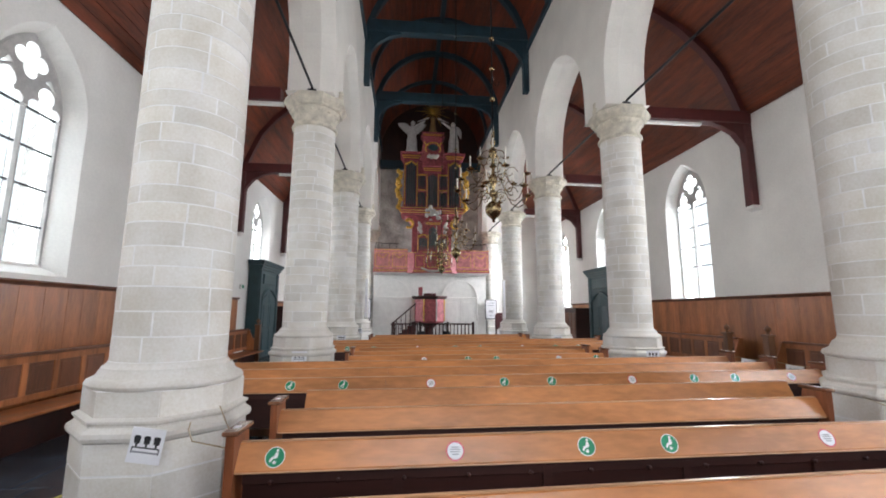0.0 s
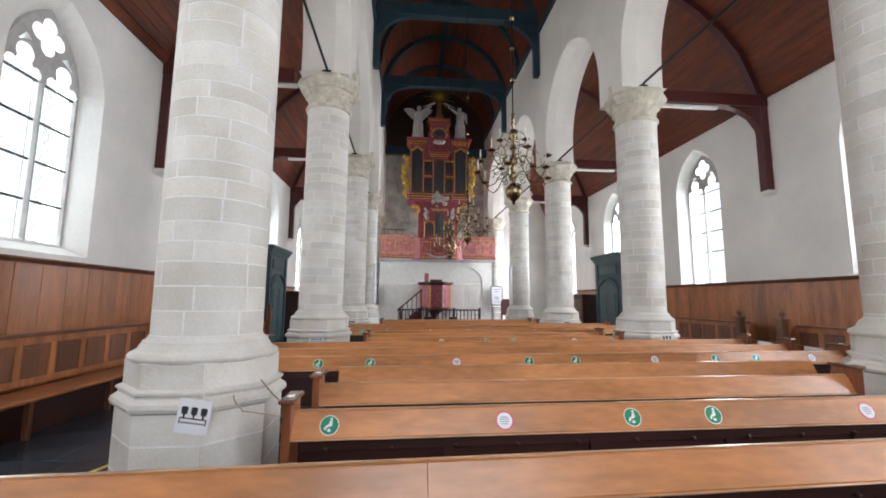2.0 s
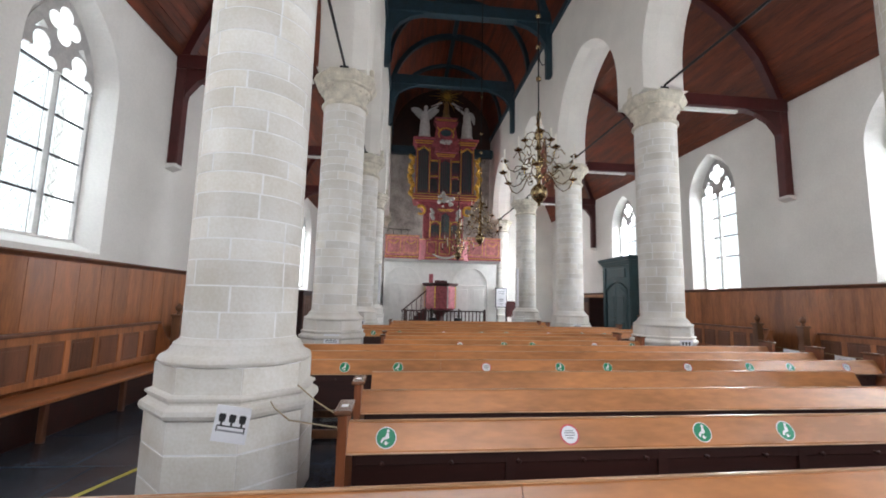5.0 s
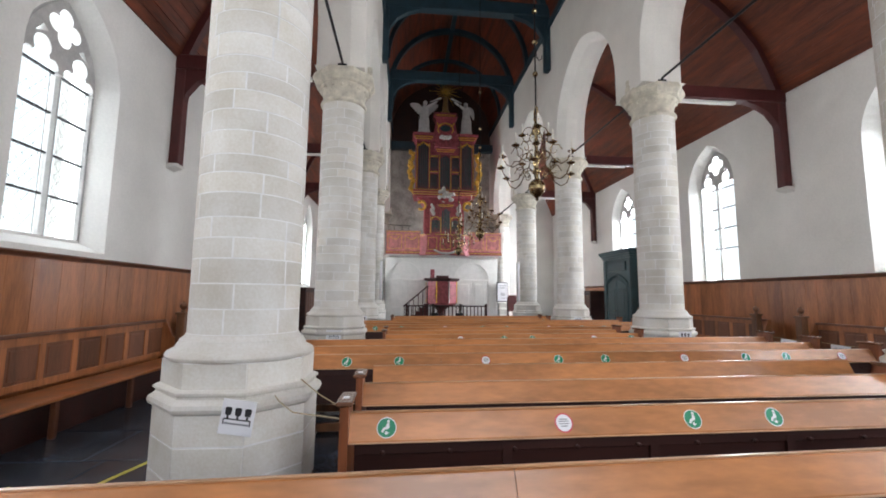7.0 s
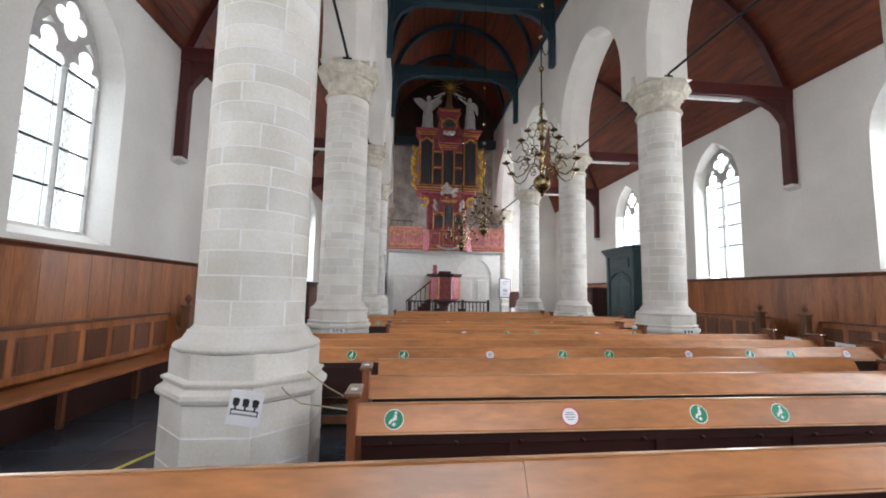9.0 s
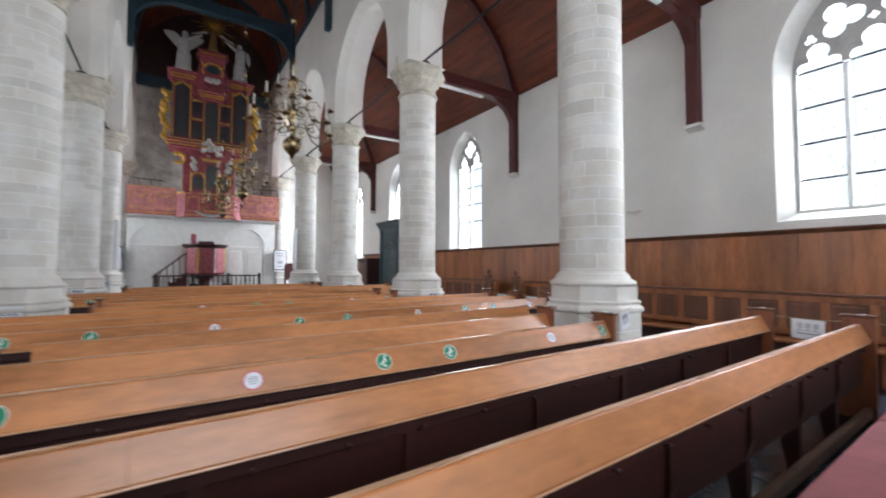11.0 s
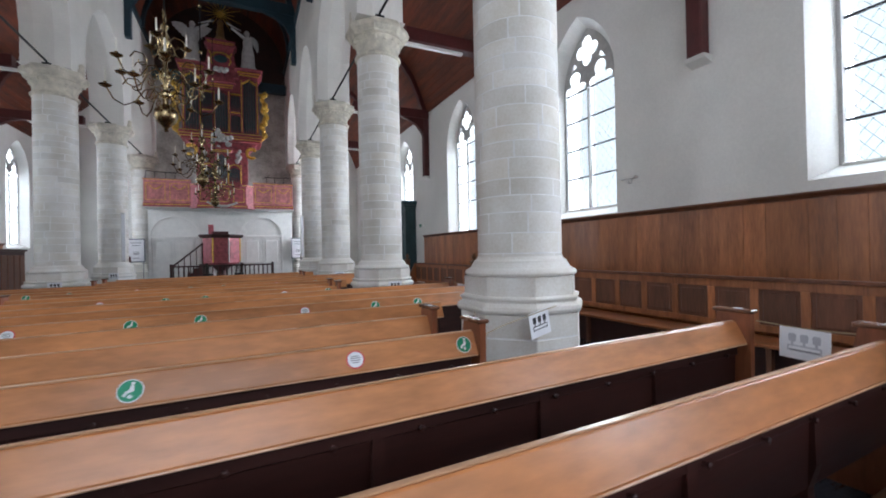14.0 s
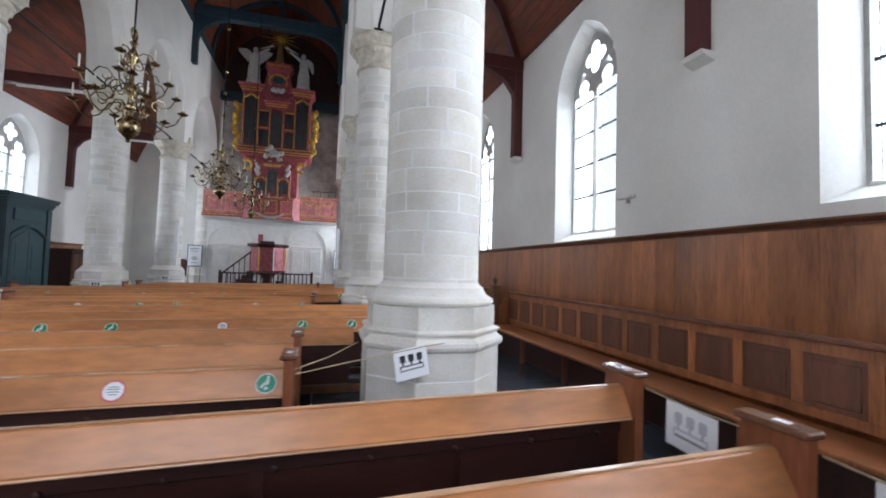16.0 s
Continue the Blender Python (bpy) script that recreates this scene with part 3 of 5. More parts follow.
def octagon_block(r, h):
    """One side of an octagonal course: an ashlar with a flat face, r to the flat."""
    bm = B()
    w = r * math.tan(math.pi / 8) - 0.003
    wi = (r - 0.12) * math.tan(math.pi / 8)
    outline = [(r - 0.12, -wi), (r - 0.004, -w), (r, -w + 0.004), (r, w - 0.004), (r - 0.004, w), (r - 0.12, wi)]
    prism(bm, outline, "z", 0.008, h - 0.008)
    return bm


WEDGES = {}
ARCS = [2 * math.pi * f for f in (0.20, 0.26, 0.15, 0.22, 0.17)]
for h in sorted({round(h, 3) for _, h in COURSES}):
    for i, arc in enumerate(ARCS):
        WEDGES[h, i] = mesh_of("ashlar", wedge(SR, h, arc), M["stone"], True)
PLINTH = [(0.0, 0.24), (0.24, 0.24), (0.48, 0.23)]
OCT = {h: mesh_of("plinth_block", octagon_block(0.585, h), M["stone"]) for _, h in PLINTH}
OCT["upper"] = mesh_of("plinth_block", octagon_block(0.548, 0.20), M["stone"])


def moulding(profile, r8, n=8):
    """An octagonal moulding: (radius to the flat, height)."""
    bm = B()
    k = 1 / math.cos(math.pi / 8)
    lathe(bm, [(r * k, z) for r, z in profile], 8, turn=math.pi / 8)
    return bm


BASE_MOULD = mesh_of("base_moulding", moulding([(0.50, 0.70), (0.585, 0.70), (0.612, 0.718), (0.622, 0.745), (0.615, 0.775), (0.588, 0.795), (0.572, 0.808), (0.572, 0.822), (0.590, 0.838), (0.590, 0.855), (0.550, 0.872), (0.4, 0.872)], 8), M["stone"], False)
bm = B()
lathe(bm, [(0.40, 1.050), (0.545, 1.050), (0.575, 1.066), (0.582, 1.088), (0.570, 1.112), (0.535, 1.130), (0.512, 1.146), (0.502, 1.172), (0.492, 1.182), (0.485, 1.205), (0.468, 1.215), (0.450, 1.232), (0.444, 1.25), (0.40, 1.25)], 40)
BASE_TORUS = mesh_of("base_torus", bm, M["stone"], True)
bm = B()
lathe(bm, [(SR - 0.003, 0.9), (SR - 0.003, SHAFT1)], 64)
lathe(bm, [(0.580 / math.cos(math.pi / 8), 0.0), (0.580 / math.cos(math.pi / 8), 0.72)], 8, turn=math.pi / 8)
lathe(bm, [(0.543 / math.cos(math.pi / 8), 0.72), (0.543 / math.cos(math.pi / 8), 1.06)], 8, turn=math.pi / 8)
CORE = mesh_of("mortar_core", bm, M["mortar"], True)
bm = B()
lathe(bm, [(0.40, 5.54), (0.445, 5.54), (0.475, 5.552), (0.488, 5.58), (0.478, 5.612), (0.45, 5.63), (0.44, 5.66), (0.40, 5.66)], 32)
NECK = mesh_of("neck_ring", bm, M["capital"], True)


def capital_meshes():
    """A short bell with a band of worn carved blocks, and the eight-sided abacus over it."""
    bm = B()
    k = 1 / math.cos(math.pi / 8)
    lathe(bm, [(0.425, 5.64), (0.435, 5.70), (0.445, 5.78), (0.475, 5.85), (0.52, 5.92), (0.52, 5.97)], 24)
    bell = mesh_of("capital_bell", bm, M["capital"], True)
    bm = B()
    top = [(0.48, 5.945), (0.545, 5.96), (0.565, 5.985), (0.56, 6.005), (0.60, 6.05), (0.628, 6.08), (0.635, 6.13), (0.618, 6.145), (0.612, 6.18), (0.595, CAP), (0.3, CAP)]
    lathe(bm, [(r * k, z) for r, z in top], 8, turn=math.pi / 8)
    abacus = mesh_of("abacus", bm, M["capital"], False)
    blocks = []
    for w, h, d in ((0.065, 0.09, 0.018), (0.055, 0.08, 0.026), (0.075, 0.10, 0.012)):
        bm = B()
        prism(bm, [(0.44, -w * 0.6), (0.47 + d * 0.4, -w * 0.7), (0.49 + d, -w * 0.35), (0.50 + d, w * 0.2), (0.47 + d * 0.5, w * 0.7), (0.44, w * 0.6)], "z", 5.955 - h, 5.955)
        blocks.append(mesh_of("carved_leaf", bm, M["capital"], False))
    return bell, abacus, blocks


BELL, ABACUS, LEAVES = capital_meshes()


def stub_mesh():
    """A weathered springer block left standing on the nave side of a capital."""
    bm = B()
    box(bm, -0.07, -0.10, 0.0, 0.05, 0.09, 0.15, 0.012)
    box(bm, -0.045, -0.075, 0.15, 0.05, 0.06, 0.30, 0.02)
    return mesh_of("springer_block", bm, M["capital"])


STUB = stub_mesh()


def column(side, y, seed, lift):
    """lift: how much higher the base mouldings stand on a deeper plinth."""
    col = empty("stone_column", "round limestone column on an octagonal plinth with a worn carved capital", "column", "nave columns", at=(CX[side], y + DY[side], 0))
    rnd = random.Random(seed)

    def child(name, me, rot=0.0, z=0.0):
        ob = new(name, me)
        ob.parent = col
        ob.location, ob.rotation_euler = (0, 0, z), (0, 0, rot)
        return ob
    child("mortar_core", CORE), child("base_moulding", BASE_MOULD, z=lift), child("base_torus", BASE_TORUS, z=lift), child("neck_ring", NECK), child("capital_bell", BELL), child("abacus", ABACUS)
    stub = child("springer_block", STUB, 0.0 if side < 0 else math.pi, CAP - 0.002)
    stub.location = (-side * 0.535, 0.0, CAP - 0.002)
    for i in range(16):
        child("carved_leaf", LEAVES[rnd.randrange(3)], math.pi / 8 * i + rnd.uniform(-0.03, 0.03), rnd.uniform(-0.012, 0.0))
    for z, h in ([(0.0, 0.23)] if lift else []) + [(z + lift, h) for z, h in PLINTH]:
        for i in range(8):
            child("plinth_block", OCT[h], i * math.pi / 4, z)
    for i in range(8):
        child("plinth_block", OCT["upper"], i * math.pi / 4, 0.862 + lift)
    for z, h in COURSES:
        if z + h < 1.25 + lift - 0.1:
            continue
        a = rnd.uniform(0, 6.28)
        order = rnd.sample(range(5), 5)
        for i in order:
            child("ashlar", WEDGES[round(h, 3), i], a, z)
            a += ARCS[i]
    return col


LIFT = {(-1, 1): 0.0, (1, 1): 0.17}             # the first pair in view; the others stand in between
for k in range(0, 6):
    for side in (-1, 1):
        column(side, COLS[k], 17 * k + side, LIFT.get((side, k), 0.09))

# tie rods along the arcades
for side in (-1, 1):
    for k in range(0, 5):
        bm = B()
        x = side * 3.40
        tube(bm, [(x, COLS[k] + DY[side] + 0.5, CAP + 0.02), (x, COLS[k] + DY[side] + 0.56, CAP + 0.06), (x, COLS[k + 1] + DY[side] - 0.62, CAP + 0.07), (x, COLS[k + 1] + DY[side] - 0.52, CAP + 0.01)], 0.026, 8)
        for y in (COLS[k] + DY[side] + 0.5, COLS[k + 1] + DY[side] - 0.55):
            box(bm, x - 0.09, y - 0.06, CAP - 0.002, x + 0.09, y + 0.06, CAP + 0.04, 0.01)
        whole("tie_rod", bm, M["iron"], "black wrought iron tie rod between capitals", "tie rod", "", "tie rods")

# floor slabs
slab = {}
for w in (0.9, 1.1, 1.3):
    bm = B()
    box(bm, 0.006, 0.006, -0.02, w - 0.006, 0.894, 0.0, 0.004)
    slab[w] = mesh_of("floor_slab", bm, M["floor"])
rnd = random.Random(21)
far = B()
count = 0
y = YB
while y < YE - 0.1:
    x = -WX
    while x < WX - 0.05:
        w = min(rnd.choice((0.9, 1.1, 1.3)), 2)
        edge = x + w > WX - 0.3
        if edge:
            w = WX - x
        near = (1.0 < y < 8.5) and (abs(x + w / 2) > 2.6 or 1.0 < y < 4.5)
        if near and not edge and count < 160:
            ob = new("floor_slab", slab[w])
            ob.parent = floor
            ob.location = (x, y, 0)
            count += 1
        else:
            box(far, x + 0.006, y + 0.006, -0.02, x + w - 0.006, y + 0.894, 0.0)
        x += w
    y += 0.9
tagged(part("floor_slabs", far, M["floor"], floor), kind="stuff")

# ---- pews ----
PITCH, PEW_A = 0.828, 5.80


def pew_y(i):
    """The ledge of row i; rows before the first stickered one stand a little further back."""
    return PEW_A + PITCH * i - (0.015 if i < 0 else 0.0)


def pew_turn(i):
    """The rows stand a little askew, the front ones more."""
    return 0.030 if i < 0 else 0.012


SETTLE = 0.007                                 # the rows stand lower towards the west, per metre


LONG, SHORT = 4.20, 2.36


def pew(x0, x1, ends=(True, True)):
    thing = empty("pew", "honey oak church pew with sloping book ledge and dark back", "pew", "pews in the nave")
    bm = B()
    # sloping ledge plank, top edge away from the row behind
    outline = [(-0.041, 0.750), (-0.037, 0.757), (0.030, 0.884), (0.036, 0.889), (0.060, 0.889), (0.064, 0.884), (-0.008, 0.738), (-0.036, 0.732), (-0.042, 0.736)]
    joint = -1.60 if x1 - x0 > 6 else None
    for xa, xb in ([(x0, joint - 0.0015), (joint + 0.0015, x1)] if joint else [(x0, x1)]):
        bm = B()
        prism(bm, outline, "x", xa, xb)
        part("book_ledge", bm, M["wood"], thing, "sloping honey oak plank")
    # thin paler bar, a highlight put into the colour
    bm = B()
    tube(bm, [(x0 + 0.004, -0.041, 0.737), (x1 - 0.004, -0.041, 0.737)], 0.006, 6)
    part("lower_edge_highlight", bm, M["wood_edge"], thing, "pale strip painted as the highlight on the lower edge")
    bm = B()
    box(bm, x0 + 0.002, 0.040, 0.888, x1 - 0.002, 0.066, 0.896, 0.003)
    part("top_edge", bm, M["wood_edge"], thing, "pale top edge")
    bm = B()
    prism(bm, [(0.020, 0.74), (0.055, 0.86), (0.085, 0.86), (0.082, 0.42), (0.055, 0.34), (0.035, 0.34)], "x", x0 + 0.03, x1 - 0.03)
    part("back_panel", bm, M["wood_dark"], thing, "dark stained back panel with shade in its colour")
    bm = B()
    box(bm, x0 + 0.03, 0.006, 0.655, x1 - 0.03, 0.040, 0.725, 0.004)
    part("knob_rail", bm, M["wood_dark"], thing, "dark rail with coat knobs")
    n = max(3, round((x1 - x0) / 0.40))
    for i in range(n):
        ob = new("coat_knob", KNOB)
        ob.parent, ob.location = thing, (x0 + (i + 0.5) * (x1 - x0) / n, 0.008, 0.672)
    m = max(2, round((x1 - x0) / 0.95))
    for i in range(1, m):
        ob = new("support", SUPPORT)
        ob.parent, ob.location = thing, (x0 + i * (x1 - x0) / m, 0, 0)
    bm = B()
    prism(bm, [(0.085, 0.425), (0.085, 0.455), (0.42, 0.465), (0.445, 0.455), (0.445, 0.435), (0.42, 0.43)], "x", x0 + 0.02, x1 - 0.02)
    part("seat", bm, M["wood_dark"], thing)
    bm = B()
    box(bm, x0 + 0.02, -0.03, 0.03, x1 - 0.02, 0.03, 0.12, 0.006)
    part("foot_board", bm, M["brown_post"], thing)
    for s, x, on in ((-1, x0, ends[0]), (1, x1, ends[1])):
        if not on:
            continue
        xa, xb = sorted((x, x + s * 0.05))
        bm = B()
        out = [(-0.06, 0.0), (-0.066, 0.70), (-0.070, 0.955), (0.165, 0.955), (0.18, 0.88), (0.20, 0.78), (0.25, 0.71), (0.34, 0.67), (0.40, 0.645), (0.42, 0.61), (0.39, 0.57), (0.37, 0.48), (0.40, 0.06), (0.42, 0.0)]
        prism(bm, out, "x", xa, xb)
        part("end_board", bm, M["end_wood"], thing, "reddish brown oak end board")
        bm = B()
        box(bm, xa - 0.022, -0.085, 0.955, xb + 0.022, 0.19, 0.982, 0.007)
        part("end_cap", bm, M["cap"], thing, "worn dark brown end cap")
    for ob in thing.children:
        if ob.name.split(".")[0] in ("coat_knob", "support"):
            ob.location.z *= 1 + SETTLE * ob.location.x
        else:
            for v in ob.data.vertices:
                v.co.z *= 1 + SETTLE * v.co.x
    return thing


bm = B()
lathe(bm, [(0.009, 0), (0.007, 0.016), (0.014, 0.024), (0.015, 0.030), (0.008, 0.036)], 8)
bm.transform(Matrix.Rotation(radians(90), 4, "X"))
KNOB = mesh_of("coat_knob", bm, M["wood_dark"], True)
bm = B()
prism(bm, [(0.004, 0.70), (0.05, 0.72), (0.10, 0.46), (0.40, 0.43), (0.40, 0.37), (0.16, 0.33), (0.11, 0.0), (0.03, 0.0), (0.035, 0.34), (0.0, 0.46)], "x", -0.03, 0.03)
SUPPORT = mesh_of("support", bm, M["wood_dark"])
kinds = {"long": pew(-LONG, LONG), "short": pew(-SHORT, SHORT), "third": pew(-2.34, 2.88, (False, False))}
used = set()
for i in range(-5, 15):
    y = pew_y(i)
    kind = ("short", "short", "third", "long", "long", "long")[i % 6]
    m = Matrix.Translation((0, y, 0)) @ Matrix.Rotation(pew_turn(i), 4, "Z")
    if kind not in used:
        kinds[kind].matrix_basis = m
        used.add(kind)
    else:
        copy_thing(kinds[kind], m)

# ---- wainscot and wall benches ----
def wainscot(side):
    xr = lambda a, b: sorted((side * a, side * b))
    runs = [(YB, 17.3), (21.0, 23.0)]
    for run, (y0, y1) in enumerate(runs):
        wall = empty(f"wainscot_{'east' if side > 0 else 'west'}_{run + 1}", "brown oak wainscot of plain upright boards", "wainscot", kind="structure", at=(side * WX, y0, 0))
        off = Matrix.Translation((-side * WX, -y0, 0))
        y = y0
        rnd = random.Random(31 + side + run)
        while y < y1 - 0.01:
            w = min(rnd.choice((0.26, 0.32, 0.38, 0.44)), y1 - y)
            x0, x1 = xr(WX - 0.035 - rnd.uniform(0, 0.003), WX - 0.001)
            bm = B()
            box(bm, x0, y + 0.0015, 0.02, x1, y + w - 0.0015, 2.0, 0.002)
            bm.transform(off)
            part("board", bm, M["panel"], wall)
            y += w
        x0, x1 = xr(WX - 0.09, WX - 0.001)
        bm = B()
        out = [(WX, 2.0), (WX - 0.045, 2.0), (WX - 0.05, 2.02), (WX - 0.075, 2.035), (WX - 0.10, 2.06), (WX - 0.10, 2.08), (WX, 2.085)]
        prism(bm, [(side * x, z) for x, z in out], "y", y0, y1)
        bm.transform(off)
        part("cornice", bm, M["panel_dark"], wall)


def wall_bench(side, y0, y1):
    thing = empty("wall_bench", "brown oak wall bench with a panelled back and square end posts", "bench", "wall benches", at=(side * (WX - 0.2), y0, 0))
    off = Matrix.Translation((-side * (WX - 0.2), -y0, 0))

    def add(name, bm, mat, label=""):
        bm.transform(off)
        return part(name, bm, mat, thing, label)
    xr = lambda a, b: sorted((side * a, side * b))
    xf = 6.16
    bm = B()
    x0, x1 = xr(xf - 0.05, xf + 0.07)
    box(bm, x0, y0, 1.075, x1, y1, 1.115, 0.008)
    add("shelf", bm, M["panel_dark"])
    bm = B()
    x0, x1 = xr(xf, xf + 0.03)
    box(bm, x0, y0, 0.98, x1, y1, 1.075, 0.004)
    box(bm, x0, y0, 0.50, x1, y1, 0.58, 0.004)
    add("rail", bm, M["panel"])
    n = max(1, round((y1 - y0) / 0.48))
    step = (y1 - y0) / n
    for i in range(n):
        y = y0 + i * step
        bm = B()
        x0, x1 = xr(xf, xf + 0.03)
        box(bm, x0, y, 0.58, x1, y + 0.09, 0.98, 0.003)
        add("stile", bm, M["panel"])
        bm = B()
        x0, x1 = xr(xf + 0.012, xf + 0.03)
        box(bm, x0, y + 0.09, 0.58, x1, y + step, 0.98, 0.0)
        x0, x1 = xr(xf + 0.004, xf + 0.02)
        box(bm, x0, y + 0.13, 0.62, x1, y + step - 0.04, 0.94, 0.006)
        add("panel", bm, M["panel_dark"])
    bm = B()
    x0, x1 = xr(xf - 0.52, xf)
    box(bm, x0, y0 + 0.02, 0.43, x1, y1 - 0.02, 0.465, 0.008)
    add("seat", bm, M["panel"])
    bm = B()
    x0, x1 = xr(xf - 0.27, xf - 0.24)
    box(bm, x0, y0 + 0.02, 0.0, x1, y1 - 0.02, 0.43, 0.004)
    add("kick_board", bm, M["wood_dark"], "dark board under the seat")
    k = max(2, round((y1 - y0) / 1.3))
    for i in range(k + 1):
        y = y0 + 0.1 + (y1 - y0 - 0.2) * i / k
        bm = B()
        x0, x1 = xr(xf - 0.40, xf - 0.34)
        box(bm, x0, y - 0.03, 0.0, x1, y + 0.03, 0.43, 0.006)
        add("leg", bm, M["panel_dark"])
    for y in (y0 - 0.06, y1 + 0.06):
        bm = B()
        x0, x1 = xr(xf - 0.35, xf - 0.21)
        box(bm, x0, y - 0.07, 0.0, x1, y + 0.07, 1.22, 0.008)
        box(bm, x0 - 0.02, y - 0.09, 1.20, x1 + 0.02, y + 0.09, 1.24, 0.008)
        add("end_post", bm, M["brown_post"])
        bm = B()
        out = [(xf - 0.30, 0.0), (xf - 0.30, 0.62), (xf - 0.26, 0.74), (xf - 0.14, 0.84), (xf - 0.06, 1.0), (xf - 0.02, 1.10), (xf + 0.06, 1.10), (xf + 0.06, 0.0)]
        prism(bm, [(side * x, z) for x, z in out], "y", y - 0.025, y + 0.025)
        add("end_panel", bm, M["panel"])
        bm = B()
        lathe(bm, [(0.03, 1.24), (0.035, 1.26), (0.022, 1.28), (0.05, 1.31), (0.062, 1.345), (0.05, 1.38), (0.02, 1.405), (0.012, 1.425)], 14, (side * (xf - 0.28), y, 0))
        add("ball_finial", bm, M["brown_post"])


for side in (-1, 1):
    wainscot(side)
    wall_bench(side, 3.05, 10.9)
    wall_bench(side, 12.1, 16.6)

# ---- organ gallery and the wall under it ----
GY = 24.55
bm = B()
box(bm, -3.05, 25.75, 0.0, 3.05, 25.95, 3.62)
screen = whole("wall_screen", bm, M["white_paint"], "white painted screen wall under the organ gallery", "wall", "structure")


def blind_door(mid):
    door = empty("double_door", "white panelled double door under a blind arch", "door", "screen doors", at=(mid, 25.74, 0))
    bm = B()
    arch = [(0.92 * math.cos(math.pi * i / 20), 2.42 + 0.90 * math.sin(math.pi * i / 20)) for i in range(21)]
    for (xa, za), (xb, zb) in zip(arch, arch[1:]):
        k = 1.07
        prism(bm, [(xa, za), (xb, zb), (xb * k, 2.42 + (zb - 2.42) * k), (xa * k, 2.42 + (za - 2.42) * k)], "y", -0.05, 0.0)
    part("arch_moulding", bm, M["plaster"], door)
    bm = B()
    box(bm, -0.98, -0.06, 2.36, 0.98, 0.0, 2.44, 0.008)
    part("transom", bm, M["plaster"], door)
    for s in (-1, 1):
        bm = B()
        x0, x1 = sorted((s * 0.015, s * 0.86))
        box(bm, x0, -0.035, 0.02, x1, 0.0, 2.34, 0.004)
        for za, zb in ((0.2, 0.95), (1.1, 2.2)):
            box(bm, x0 + 0.14, -0.05, za, x1 - 0.14, -0.03, zb, 0.01)
        part("door_leaf", bm, M["white_paint"], door)
        bm = B()
        x0, x1 = sorted((s * 0.88, s * 0.98))
        box(bm, x0, -0.05, 0.0, x1, 0.0, 2.36, 0.006)
        part("jamb", bm, M["white_paint"], door)


blind_door(-2.02)
blind_door(1.62)

gallery = empty("organ_gallery", "rose and pink marbled gallery with gilt mouldings", "gallery", at=(0, GY, 3.6))
goff = Matrix.Translation((0, -GY, -3.6))


def g_add(name, bm, mat, parent=None, label="", smooth=False):
    bm.transform(goff)
    return part(name, bm, mat, parent or gallery, label, smooth)


bm = B()
box(bm, -3.02, GY + 0.05, 3.60, 3.02, YE, 3.74, 0.01)
g_add("gallery_floor", bm, M["white_paint"])
front = [(-3.0, 0.10), (-1.25, 0.02), (-0.95, -0.30), (-0.35, -0.46), (0.35, -0.46), (0.95, -0.30), (1.25, 0.02), (3.0, 0.10)]
for i, ((xa, ya), (xb, yb)) in enumerate(zip(front, front[1:])):
    outer = i in (0, 6)
    low, high = (3.72, 4.80) if outer else (3.66, 4.62)
    d = Vector((xb - xa, yb - ya)).normalized()
    n = Vector((d.y, -d.x))
    flat = lambda u0, u1, o0, o1: [(xa + d.x * u + n.x * o, GY + ya + d.y * u + n.y * o) for u, o in ((u0, o0), (u1, o0), (u1, o1), (u0, o1))]
    L = math.hypot(xb - xa, yb - ya)
    bm = B()
    prism(bm, flat(0, L, -0.08, 0.0), "z", low, high)
    g_add("parapet_board", bm, M["organ_pink"] if outer else M["organ_red"])
    bm = B()
    prism(bm, flat(-0.01, L + 0.01, -0.1, 0.06), "z", high, high + 0.07)
    g_add("top_moulding", bm, M["organ_red"] if not outer else M["organ_pink"])
    bm = B()
    prism(bm, flat(-0.01, L + 0.01, -0.1, 0.08), "z", low - 0.06, low + 0.10)
    g_add("base_moulding", bm, M["organ_red"])
    bm = B()
    prism(bm, flat(0, L, 0.06, 0.072), "z", high + 0.01, high + 0.035)
    prism(bm, flat(0, L, 0.08, 0.092), "z", low + 0.02, low + 0.05)
    if i in (1, 5):
        bm.free()
        bm = B()
        prism(bm, flat(0.02, L - 0.02, 0.06, 0.068), "z", high + 0.015, high + 0.03)
    k = 2 if outer else 1
    for j in range(k):
        u0, u1 = 0.08 + j * L / k, (j + 1) * L / k - 0.08
        for a, b2, z0, z1 in () if i in (1, 5) else ((u0, u1, low + 0.22, low + 0.24), (u0, u1, high - 0.14, high - 0.12), (u0, u0 + 0.02, low + 0.22, high - 0.12), (u1 - 0.02, u1, low + 0.22, high - 0.12)):
            prism(bm, flat(a, b2, 0.0, 0.012), "z", z0, z1)
        if outer:
            # gilt garland
            pts = []
            for q in range(9):
                f = q / 8
                u = u0 + 0.12 + (u1 - u0 - 0.24) * f
                zz = high - 0.22 - 0.16 * math.sin(math.pi * f)
                pts.append((xa + d.x * u + n.x * 0.015, GY + ya + d.y * u + n.y * 0.015, zz))
            tube(bm, pts, 0.02, 6)
    g_add("gilt_trim", bm, M["gold"], label="gilt mouldings and garlands")

organ = empty("pipe_organ", "rose marbled organ case with gilt carving and dull tin pipes", "organ", at=(0, 25.0, 3.75))
ooff = Matrix.Translation((0, -25.0, -3.75))


def o_add(name, bm, mat, label="", smooth=False, parent=None):
    bm.transform(ooff)
    return part(name, bm, mat, parent or organ, label, smooth)


